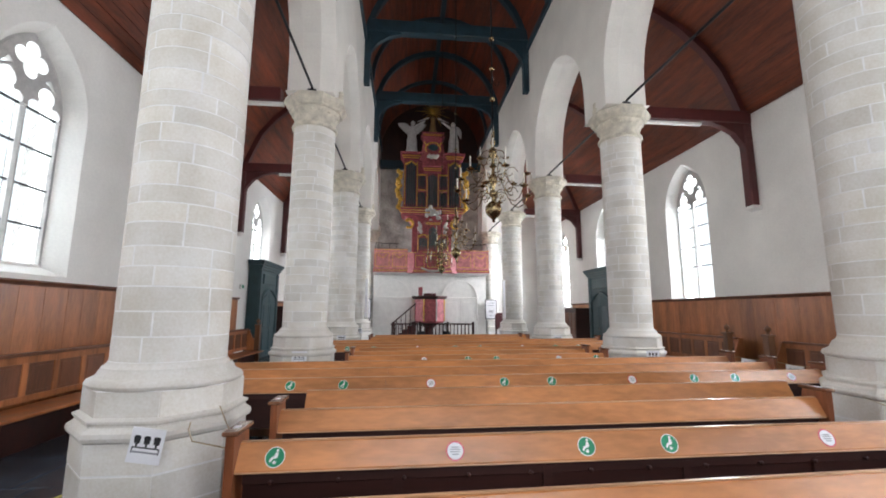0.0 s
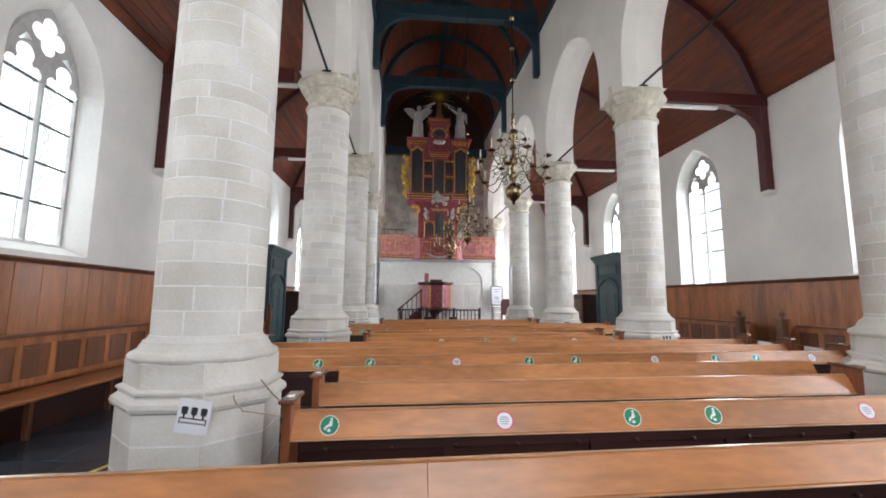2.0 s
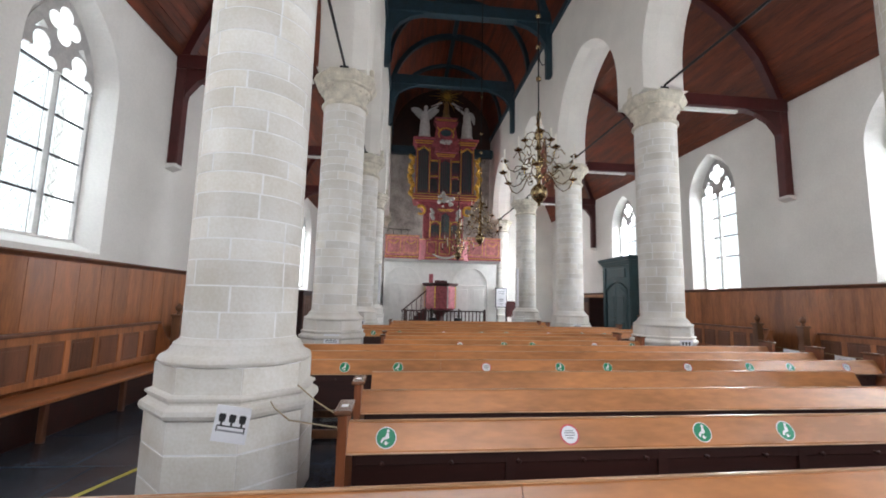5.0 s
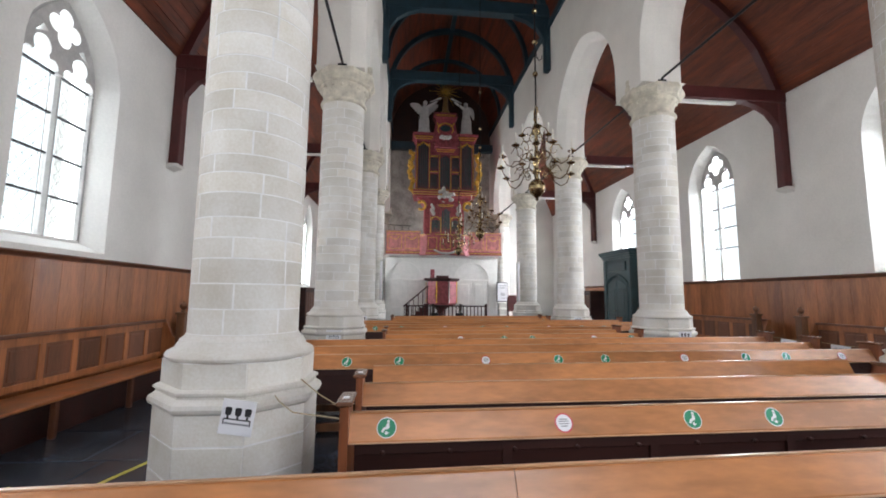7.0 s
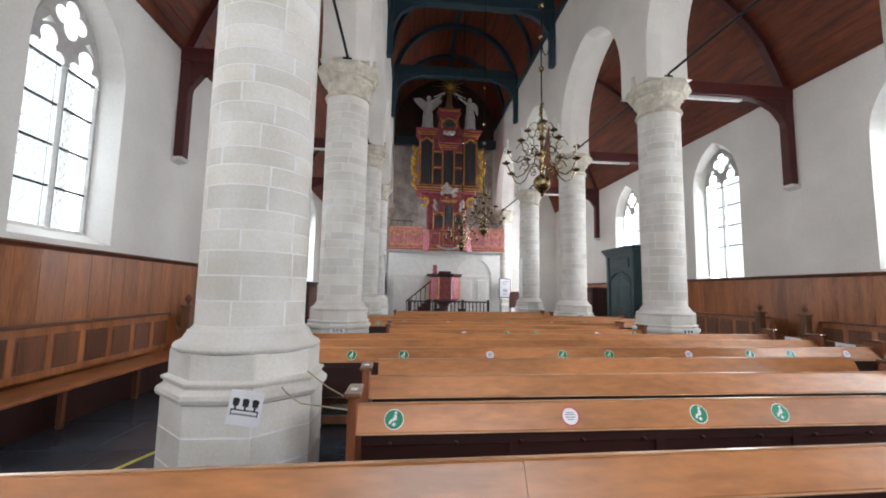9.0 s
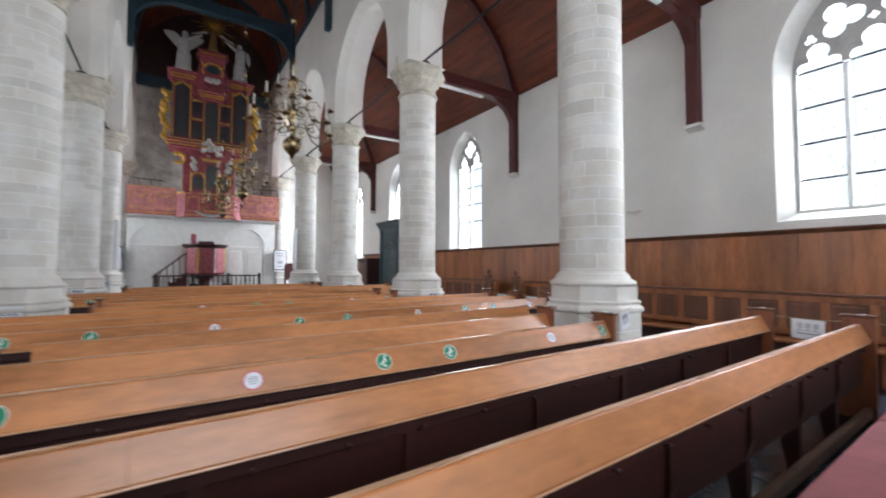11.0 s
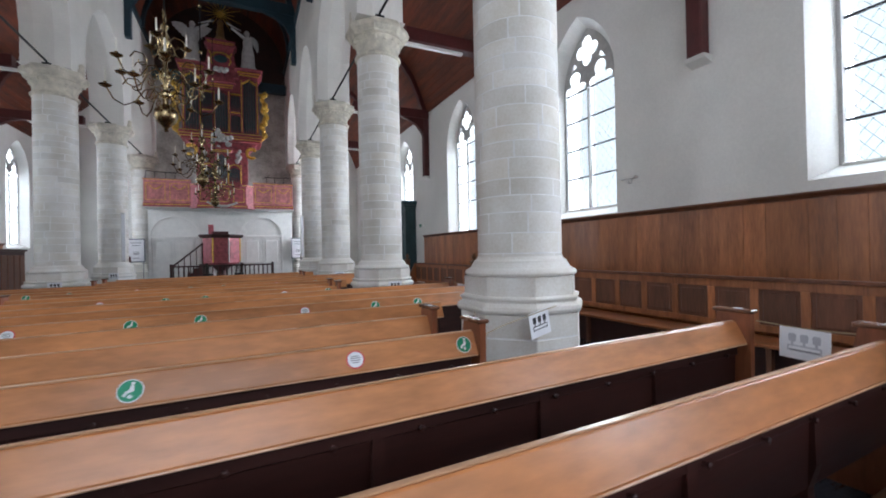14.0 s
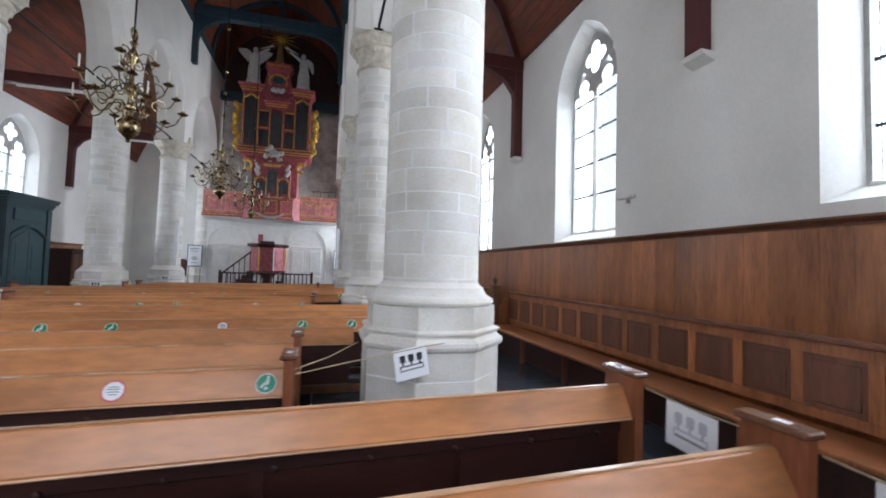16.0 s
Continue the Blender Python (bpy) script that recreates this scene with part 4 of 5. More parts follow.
def pipes(mid, width, y, z0, z1, n, bow=0.0, peak=0.12):
    """A field of round pipes with mouths, one mesh a pipe."""
    r = width / n / 2
    for i in range(n):
        f = (i + 0.5) / n * 2 - 1
        bm = B()
        x, yy = mid + f * width / 2, y - bow * (1 - f * f)
        top = z1 - peak * abs(f)
        lathe(bm, [(r * 0.35, z0), (r * 0.92, z0 + 0.22 + 0.06 * (1 - abs(f))), (r * 0.92, top)], 10, (x, yy, 0))
        box(bm, x - r * 0.5, yy - r * 1.0, z0 + 0.24, x + r * 0.5, yy - r * 0.8, z0 + 0.33)
        o_add("pipe", bm, M["pipe"], smooth=True)


def cornice(name, x0, x1, yf, yb, z, mats=("organ_red", "gold"), scale=1.0):
    bm = B()
    s = scale
    for dz, out in ((0.0, 0.0), (0.07, 0.04), (0.13, 0.08), (0.20, 0.13)):
        box(bm, x0 - out * s, yf - out * s, z + dz * s, x1 + out * s, yb, z + (dz + 0.06) * s, 0.006)
    o_add(name, bm, M[mats[0]])
    bm = B()
    for dz, out in ((0.062, 0.03), (0.128, 0.07)):
        box(bm, x0 - out * s, yf - (out + 0.03) * s, z + (dz - 0.012) * s, x1 + out * s, yf, z + (dz + 0.018) * s)
    o_add("gilt_fillet", bm, M[mats[1]])


YF = 24.62   # front of the main case
bm = B()
box(bm, -1.55, YF + 0.16, 6.75, 1.55, 25.9, 10.0, 0.01)
o_add("main_case", bm, M["organ_red"])
bm = B()
box(bm, -1.05, YF + 0.28, 3.75, 1.05, 25.9, 6.75, 0.01)
o_add("lower_case", bm, M["organ_red"])
bm = B()
prism(bm, [(-1.55, 6.78), (1.55, 6.78), (1.25, 6.55), (1.05, 6.3), (-1.05, 6.3), (-1.25, 6.55)], "y", YF + 0.2, 25.7)
o_add("coved_bracket", bm, M["organ_red"])
# impost moulding of the main case
bm = B()
for z0, z1, o in ((6.72, 6.82, 0.02), (6.82, 6.92, 0.07), (6.98, 7.06, 0.10)):
    box(bm, -1.58 - o, YF - 0.02 - o, z0, 1.58 + o, 25.9, z1, 0.008)
o_add("impost", bm, M["organ_red"])
bm = B()
for z in (6.81, 6.93, 7.065):
    box(bm, -1.66, YF - 0.14, z, 1.66, YF + 0.2, z + 0.022)
o_add("gilt_fillet", bm, M["gold"])
# towers and flats
for mid in (-1.16, 1.16):
    pipes(mid, 0.52, YF + 0.10, 7.12, 9.62, 5, 0.14)
    for s in (-1, 1):
        bm = B()
        box(bm, mid + s * 0.33 - 0.05, YF - 0.02, 7.06, mid + s * 0.33 + 0.05, YF + 0.3, 9.72, 0.01)
        o_add("pilaster", bm, M["organ_red"])
        bm = B()
        box(bm, mid + s * 0.33 - 0.02, YF - 0.035, 7.2, mid + s * 0.33 + 0.02, YF - 0.018, 9.6)
        o_add("gilt_strip", bm, M["gold"])
    cornice("tower_cornice", mid - 0.38, mid + 0.38, YF - 0.04, 25.6, 9.72, scale=1.5)
    # carved gilt shade under the cornice
    bm = B()
    for i in range(7):
        f = i / 6 * 2 - 1
        ball(bm, (mid + f * 0.25, YF - 0.04, 9.62 - 0.16 * abs(f)), 0.06, 8)
    o_add("pipe_shade", bm, M["gold"], "gilt carved pipe shade", True)
pipes(0.0, 0.50, YF + 0.06, 7.12, 8.92, 5, 0.12)
for s in (-1, 1):
    bm = B()
    box(bm, s * 0.30 - 0.045, YF - 0.02, 7.06, s * 0.30 + 0.045, YF + 0.3, 9.05, 0.01)
    o_add("pilaster", bm, M["organ_red"])
    bm = B()
    box(bm, s * 0.30 - 0.018, YF - 0.035, 7.15, s * 0.30 + 0.018, YF - 0.018, 9.0)
    o_add("gilt_strip", bm, M["gold"])
    pipes(s * 0.575, 0.40, YF + 0.14, 7.12, 7.98, 6, 0.0, 0.05)
    pipes(s * 0.575, 0.40, YF + 0.14, 8.16, 8.90, 6, 0.0, 0.05)
    bm = B()
    box(bm, s * 0.575 - 0.22, YF + 0.02, 8.02, s * 0.575 + 0.22, YF + 0.25, 8.13, 0.008)
    o_add("flat_rail", bm, M["organ_red"])
    bm = B()
    for i in range(5):
        ball(bm, (s * 0.575 + (i - 2) * 0.08, YF + 0.02, 8.075), 0.04, 6)
        ball(bm, (s * 0.575 + (i - 2) * 0.08, YF + 0.04, 8.92), 0.05, 6)
    o_add("gilt_carving", bm, M["gold"], smooth=True)
    # gilt side wing of scrolled leaves
    bm = B()
    rnd = random.Random(8)
    for i in range(26):
        z = 6.95 + i * 0.085
        w = 0.12 + 0.14 * abs(math.sin(i * 0.42)) + (0.08 if 8 < i < 20 else 0)
        x = s * (1.60 + w * rnd.uniform(0.45, 1.0))
        ball(bm, (x, YF + 0.05 + rnd.uniform(-0.05, 0.05), z), rnd.uniform(0.08, 0.13), 7, 1.2)
    tube(bm, [(s * 1.58, YF + 0.12, 6.9), (s * 1.80, YF + 0.12, 7.3), (s * 1.72, YF + 0.12, 7.8), (s * 1.90, YF + 0.12, 8.3), (s * 1.78, YF + 0.12, 8.8), (s * 1.60, YF + 0.12, 9.1)], 0.06, 7)
    o_add("side_wing", bm, M["gold"], "gilt carved leaf wing", True)
    # gilt leaf bracket below the main case
    bm = B()
    for i in range(14):
        a = i * 0.45
        ball(bm, (s * (1.18 + 0.16 * math.cos(a)), YF + 0.1 + 0.06 * math.sin(a * 2), 6.42 - 0.025 * i + 0.12 * math.sin(a)), 0.09 - 0.002 * i, 7)
    o_add("leaf_bracket", bm, M["gold"], "gilt carved leaf bracket", True)
cornice("centre_cornice", -0.42, 0.42, YF - 0.05, 25.4, 9.06, scale=1.3)
bm = B()
box(bm, -0.85, YF + 0.12, 9.05, 0.85, 25.4, 9.5, 0.01)
box(bm, -0.55, YF + 0.05, 9.32, 0.55, 25.3, 9.78, 0.01)
o_add("attic", bm, M["organ_red"])
bm = B()
prism(bm, [(-0.75, 9.9), (-0.62, 10.25), (-0.5, 10.9), (-0.62, 11.1), (-0.66, 11.16), (0.66, 11.16), (0.62, 11.1), (0.5, 10.9), (0.62, 10.25), (0.75, 9.9), (0.7, 9.7), (-0.7, 9.7)], "y", YF + 0.05, 25.2)
o_add("crest", bm, M["organ_red"])
cornice("crest_cornice", -0.5, 0.5, YF + 0.02, 25.2, 11.1, scale=0.8)
bm = B()
lathe(bm, [(0.02, -0.10), (0.26, -0.06), (0.30, 0.0), (0.26, 0.05), (0.02, 0.06)], 16)
bm.transform(Matrix.Translation((0, YF + 0.0, 10.46)) @ Matrix.Rotation(radians(90), 4, "X") @ Matrix.Diagonal((0.95, 0.6, 1, 1)))
o_add("cartouche", bm, M["teal"], "dark green oval cartouche", True)
bm = B()
for i in range(9):
    a = math.pi * i / 8
    ball(bm, (0.30 * math.cos(a), YF - 0.04, 10.58 + 0.14 * math.sin(a)), 0.06, 6, 0.7)
for s in (-1, 1):
    tube(bm, [(s * 0.34, YF - 0.03, 10.2), (s * 0.42, YF - 0.03, 10.35), (s * 0.36, YF - 0.03, 10.55), (s * 0.46, YF - 0.03, 10.75)], 0.035, 6)
o_add("cartouche_rim", bm, M["gold"], "gilt scrolled rim", True)
bm = B()
for i in range(9):
    ball(bm, (0.06 * (i - 4), YF - 0.02, 9.95 + 0.05 * math.sin(i * 1.7)), 0.10, 7)
o_add("carved_group", bm, M["figure"], "white carved ornament", True)
bm = B()
lathe(bm, [(0.22, 11.3), (0.24, 11.45), (0.17, 11.55), (0.12, 12.1), (0.15, 12.2), (0.09, 12.3)], 12, (0, YF + 0.2, 0))
o_add("pedestal", bm, M["dull_gold"], "dull gilt pedestal", True)
bm = B()
for i in range(18):
    a = 2 * math.pi * i / 18
    r1 = 0.95 if i % 2 else 0.62
    p0 = Vector((0.12 * math.cos(a), YF + 0.2, 12.62 + 0.12 * math.sin(a)))
    p1 = Vector((r1 * math.cos(a), YF + 0.2, 12.62 + r1 * math.sin(a)))
    bm = B()
    tube(bm, [p0, p1], [0.022, 0.005], 5)
    o_add("sunburst_ray", bm, M["gold"])
bm = B()
ball(bm, (0, YF + 0.2, 12.62), 0.13, 12, 1.0)
o_add("sunburst", bm, M["gold"], "gilt ball amid rays", True)
# lower front case over the parapet
RF = 24.02
bm = B()
box(bm, -0.78, RF + 0.12, 4.62, 0.78, 24.7, 6.05, 0.01)
o_add("choir_case", bm, M["organ_red"])
pipes(0.0, 0.40, RF + 0.06, 4.78, 5.95, 5, 0.12)
for s in (-1, 1):
    pipes(s * 0.50, 0.42, RF + 0.10, 4.78, 5.42, 6, 0.0, 0.1)
    for x in (0.25, 0.76):
        bm = B()
        box(bm, s * x - 0.04, RF, 4.62, s * x + 0.04, RF + 0.2, 6.0 if x < 0.5 else 5.6, 0.008)
        o_add("pilaster", bm, M["organ_red"])
        bm = B()
        box(bm, s * x - 0.015, RF - 0.014, 4.7, s * x + 0.015, RF + 0.002, 5.55)
        o_add("gilt_strip", bm, M["gold"])
    bm = B()
    for i in range(9):
        a = math.pi * i / 8
        ball(bm, (s * 0.50 + 0.2 * math.cos(a), RF + 0.03, 5.42 + 0.12 * math.sin(a)), 0.035, 6)
    o_add("gilt_carving", bm, M["gold"], smooth=True)
    bm = B()
    for i in range(6):
        ball(bm, (s * (0.62 + 0.05 * (i % 3)), RF + 0.1, 5.72 + 0.09 * i), 0.10 - 0.006 * i, 8, 1.2)
    o_add("carved_bust", bm, M["figure"], "pale carved ornament", True)
cornice("choir_cornice", -0.33, 0.33, RF - 0.04, 24.6, 6.02, scale=0.9)
bm = B()
box(bm, -0.72, RF + 0.04, 4.50, 0.72, RF + 0.4, 4.66, 0.01)
o_add("choir_base", bm, M["organ_red"])
bm = B()
rnd = random.Random(4)
for i in range(30):
    a = rnd.uniform(0, 6.28)
    r = rnd.uniform(0.05, 0.42)
    ball(bm, (r * math.cos(a) * 1.0, RF + 0.05 + rnd.uniform(-0.06, 0.06), 6.62 + r * math.sin(a) * 1.0), rnd.uniform(0.05, 0.11), 7, rnd.uniform(0.8, 1.5))
o_add("coat_of_arms", bm, M["figure"], "white carved crest", True)
bm = B()
for i in range(12):
    f = i / 11 * 2 - 1
    ball(bm, (f * 0.55, RF - 0.16, 3.66 + 0.16 * f * f), 0.09 - 0.03 * abs(f), 7, 0.8)
o_add("carved_pendant", bm, M["figure"], "white carved pendant", True)


def statue(x, lean):
    """A plain winged robed shape."""
    bm = B()
    y = YF + 0.15
    lathe(bm, [(0.34, 0), (0.37, 0.06), (0.31, 0.3), (0.30, 0.8), (0.22, 1.15), (0.24, 1.40), (0.20, 1.56), (0.09, 1.66), (0.08, 1.72)], 14)
    ball(bm, (lean * 0.04, -0.03, 1.84), 0.13, 12, 1.2)
    tube(bm, [(lean * 0.1, -0.05, 1.55), (lean * 0.40, -0.16, 1.72), (lean * 0.75, -0.22, 1.92)], [0.09, 0.075, 0.05], 8)
    tube(bm, [(lean * 0.30, -0.22, 1.86), (lean * 0.95, -0.24, 2.12)], [0.02, 0.055], 8)
    for s in (-1, 1):
        wing = [(0.02, 1.10), (0.10, 1.55), (0.26, 1.88), (0.50, 2.02), (0.78, 2.03), (1.06, 1.96), (0.98, 1.86), (1.00, 1.78), (0.86, 1.72), (0.86, 1.62), (0.72, 1.58), (0.70, 1.46), (0.56, 1.44), (0.52, 1.30), (0.38, 1.26), (0.30, 1.06), (0.16, 0.92)]
        wing = [(x * 0.80, 1.30 + (z - 1.30) * 0.85) for x, z in wing]
        if lean < 0 and s == lean:
            continue
        if lean < 0:
            wing = [(0.05 + (z - 0.92) * 0.45, 1.85 - x * 0.95) for x, z in wing]
        prism(bm, [(s * x, z) for x, z in wing], "y", 0.14, 0.20)
    return bm, y


for s in (-1, 1):
    bm, y = statue(s, -s)
    bm.transform(Matrix.Translation((s * 1.14, y, 10.17)) @ Matrix.Scale(0.92, 4))
    whole("statue", bm, M["figure"], "white painted winged statue on the organ tower", "statue", group="organ statues", smooth=True)

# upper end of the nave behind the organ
# added wall, its dark colour stands in for the unlit vault
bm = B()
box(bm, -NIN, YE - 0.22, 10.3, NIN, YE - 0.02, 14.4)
whole("wall_gable", bm, M["vault_shade"], "near-black wall standing in for the unlit vault behind the organ", "wall", "structure")
bm = B()
box(bm, -NIN, 26.45, 9.9, NIN, 26.8, 10.35, 0.02)
whole("gable_beam", bm, M["beam_teal"], "dark teal beam across the end of the nave", "beam", "structure")

# ---- pulpit, rails and seats before the gallery ----
pulpit = empty("pulpit", "rose painted wooden pulpit with a dark top ledge and stair", "pulpit", at=(-0.1, 24.9, 0))
poff = Matrix.Translation((0.1, -24.9, 0))


def p_add(name, bm, mat, label="", smooth=False):
    bm.transform(poff)
    return part(name, bm, mat, pulpit, label, smooth)


k8 = 1 / math.cos(math.pi / 8)
bm = B()
lathe(bm, [(0.66 * k8, 1.1), (0.76 * k8, 1.18), (0.76 * k8, 2.28), (0.7 * k8, 2.3)], 8, (-0.1, 24.9, 0), math.pi / 8)
p_add("body", bm, M["organ_red"])
for i in range(8):
    bm = B()
    box(bm, -0.24, -0.78, 1.36, 0.24, -0.755, 2.12, 0.01)
    bm.transform(Matrix.Translation((-0.1, 24.9, 0)) @ Matrix.Rotation(math.pi / 4 * i, 4, "Z"))
    p_add("panel", bm, M["organ_red"])
    bm = B()
    tube(bm, [(0, 0, 1.2), (0, 0, 2.28)], 0.03, 8)
    bm.transform(Matrix.Translation((-0.1 + 0.82 * math.cos(math.pi / 8 + math.pi / 4 * i), 24.9 + 0.82 * math.sin(math.pi / 8 + math.pi / 4 * i), 0)))
    p_add("colonnette", bm, M["gold"] if i % 2 else M["figure"])
bm = B()
lathe(bm, [(0.74 * k8, 2.28), (0.86 * k8, 2.33), (0.90 * k8, 2.40), (0.90 * k8, 2.45), (0.4, 2.45)], 8, (-0.1, 24.9, 0), math.pi / 8)
p_add("top_ledge", bm, M["wood_dark"])
bm = B()
box(bm, -0.42, 24.3, 2.45, 0.20, 24.62, 2.58, 0.02)
p_add("book_rest", bm, M["beam_red"])
bm = B()
lathe(bm, [(0.30, 0.0), (0.26, 0.4), (0.22, 0.8), (0.44, 1.05), (0.66 * k8, 1.12)], 8, (-0.1, 24.9, 0), math.pi / 8)
p_add("foot", bm, M["beam_red"])
bm = B()
box(bm, -0.66, 25.3, 1.2, -0.44, 25.42, 2.95, 0.01)
p_add("back_post", bm, M["organ_red"])
bm = B()
for i in range(6):
    box(bm, -2.1 + i * 0.22, 24.6, 0.0, -1.88 + i * 0.22, 25.25, 0.19 * (i + 1), 0.008)
p_add("stair", bm, M["beam_red"])
bm = B()
tube(bm, [(-2.05, 24.55, 1.0), (-0.78, 24.55, 2.1)], 0.035, 8)
for i in range(6):
    x = -2.0 + i * 0.23
    tube(bm, [(x, 24.55, 0.17 * i), (x, 24.55, 1.03 + 0.2 * i)], 0.02, 6)
p_add("handrail", bm, M["wood_dark"])

rail = empty("baluster_rail", "dark brown turned baluster rail before the pulpit", "railing", at=(0, 23.6, 0))
bm = B()
box(bm, -1.9, -0.05, 1.04, 1.98, 0.05, 1.10, 0.01)
box(bm, -1.9, -0.04, 0.12, 1.98, 0.04, 0.18, 0.008)
part("hand_rail", bm, M["wood_dark"], rail)
bal = B()
lathe(bal, [(0.03, 0.18), (0.035, 0.26), (0.02, 0.32), (0.04, 0.5), (0.022, 0.75), (0.035, 0.85), (0.02, 0.92), (0.03, 1.04)], 8)
bal_me = mesh_of("baluster", bal, M["wood_dark"], True)
for i in range(22):
    ob = new("baluster", bal_me)
    ob.parent, ob.location = rail, (-1.82 + i * 0.179, 0, 0)
for x in (-1.9, -0.62, 0.72, 1.98):
    bm = B()
    box(bm, x - 0.05, -0.05, 0.0, x + 0.05, 0.05, 1.18, 0.01)
    part("newel_post", bm, M["wood_dark"], rail)

for x in (-0.55, 0.62):
    plant = empty("potted_plant", "dark leafy plant in a low black pot", "plant", "plants by the pulpit", at=(x, 23.3, 0))
    bm = B()
    lathe(bm, [(0.12, 0), (0.17, 0.35), (0.18, 0.75), (0.14, 0.75)], 14)
    part("pot", bm, M["black"], plant, smooth=True)
    bm = B()
    rnd = random.Random(int(x * 100))
    for i in range(60):
        a, r, z = rnd.uniform(0, 6.28), rnd.uniform(0.05, 0.34), rnd.uniform(0.78, 1.14)
        c = Vector((r * math.cos(a), r * math.sin(a), z))
        d = Vector((math.cos(a), math.sin(a), rnd.uniform(-0.5, 0.6))).normalized() * 0.07
        w = d.cross(Vector((0, 0, 1))).normalized() * 0.025
        vs = [bm.verts.new(p) for p in (c - d, c + w, c + d, c - w)]
        bm.faces.new(vs)
    part("leaves", bm, material("dark leaves", (0.03, 0.045, 0.02), 0.6, vary=0.4, scale=9, grain=40), plant)


def high_chair(x, y, turn):
    chair = empty("high_back_chair", "dark red upholstered high-back chair", "chair", "chairs by the pulpit", at=(x, y, 0))
    chair.rotation_euler = (0, 0, turn)
    for sx in (-0.24, 0.24):
        for sy in (-0.22, 0.22):
            bm = B()
            box(bm, sx - 0.025, sy - 0.025, 0, sx + 0.025, sy + 0.025, 1.05 if sy > 0 else 0.45, 0.005)
            part("leg", bm, M["wood_dark"], chair)
    bm = B()
    box(bm, -0.28, -0.26, 0.42, 0.28, 0.26, 0.50, 0.03)
    part("seat", bm, M["cushion"], chair)
    bm = B()
    prism(bm, [(-0.28, 0.8), (0.28, 0.8), (0.28, 1.5), (0.18, 1.62), (-0.18, 1.62), (-0.28, 1.5)], "y", 0.2, 0.27)
    part("backrest", bm, M["beam_red"], chair)


high_chair(3.62, 24.4, 0.2)
high_chair(-3.7, 24.0, -0.2)

# ---- porches, panelled boxes, notice boards, loudspeakers ----
def porch(side):
    x = side * WX
    thing = empty("door_porch", "dark teal panelled door porch with a moulded cornice", "porch", "aisle porches", at=(x, 19.2, 0))
    thing.rotation_euler = (0, 0, 0 if side > 0 else math.pi)
    d = -0.42
    bm = B()
    box(bm, d + 0.03, -1.05, 0, -0.002, 1.05, 3.12, 0.01)
    part("body", bm, M["teal"], thing)
    bm = B()
    for dz, o in ((3.10, 0.03), (3.18, 0.07), (3.27, 0.12), (3.34, 0.15)):
        box(bm, d - o, -1.05 - o, dz, -0.004, 1.05 + o, dz + 0.085, 0.006)
    part("cornice", bm, M["teal"], thing)
    for s in (-1, 1):
        bm = B()
        box(bm, d - 0.02, s * 0.95 - 0.1, 0, d + 0.03, s * 0.95 + 0.1, 3.08, 0.01)
        part("pilaster", bm, M["teal"], thing)
        bm = B()
        y0, y1 = sorted((s * 0.01, s * 0.72))
        top = [(y0 + (y1 - y0) * i / 8, 2.02 + 0.28 * math.sin(math.pi / 2 * (i / 8 if s < 0 else 1 - i / 8))) for i in range(9)]
        prism(bm, [(y0, 0.04), *top, (y1, 0.04)], "x", d - 0.01, d + 0.04)
        leaf = part("door_leaf", bm, M["teal"], thing)
        bm = B()
        for za, zb in ((0.25, 0.95), (1.1, 1.9)):
            box(bm, d - 0.03, y0 + 0.13, za, d - 0.008, y1 - 0.13, zb, 0.012)
        part("door_panel", bm, M["teal"], leaf)
    bm = B()
    arch = [(-0.84 + 1.68 * i / 16, 2.12 + 0.34 * math.sin(math.pi * i / 16)) for i in range(17)]
    tube(bm, [(d - 0.01, -0.84, 0.02), *((d - 0.01, y, z) for y, z in arch), (d - 0.01, 0.84, 0.02)], 0.05, 6)
    part("arch_moulding", bm, M["teal"], thing)
    bm = B()
    box(bm, d - 0.02, -0.7, 2.62, d + 0.035, 0.7, 2.98, 0.012)
    part("frieze_panel", bm, M["teal"], thing)
    bm = B()
    tube(bm, [(d - 0.02, 0.06, 1.05), (d - 0.07, 0.06, 1.05), (d - 0.07, 0.16, 1.04)], 0.012, 6)
    part("door_handle", bm, M["brass"], thing)


def panelled_box(side):
    thing = empty("panelled_screen", "dark brown panelled wooden screen beside the porch", "screen", "panelled screens", at=(side * (WX - 0.02), 21.7, 0))
    thing.rotation_euler = (0, 0, 0 if side > 0 else math.pi)
    bm = B()
    box(bm, -0.75, -0.85, 0, -0.055, 0.85, 1.78, 0.01)
    part("body", bm, M["wood_dark"], thing)
    bm = B()
    box(bm, -0.80, -0.9, 1.78, -0.05, 0.9, 1.85, 0.01)
    part("cornice", bm, M["wood_dark"], thing)
    for i in range(4):
        bm = B()
        y = -0.78 + i * 0.4
        box(bm, -0.775, y, 0.2, -0.745, y + 0.34, 1.65, 0.012)
        part("panel", bm, M["panel_dark"], thing)


def exit_sign(side):
    sign = empty("exit_sign", "small green and white emergency exit sign on the wall", "sign", "exit signs", at=(side * (WX - 0.03), 17.55, 2.45))
    bm = B()
    box(bm, -0.028, -0.14, -0.07, 0.028, 0.14, 0.07, 0.01)
    part("housing", bm, M["white_paint"], sign)
    bm = B()
    x = -side * 0.03
    box(bm, min(x, x - side * 0.004), -0.06, -0.05, max(x, x - side * 0.004), 0.12, 0.05)
    part("green_panel", bm, M["green"], sign)


for side in (-1, 1):
    porch(side), panelled_box(side), exit_sign(side)


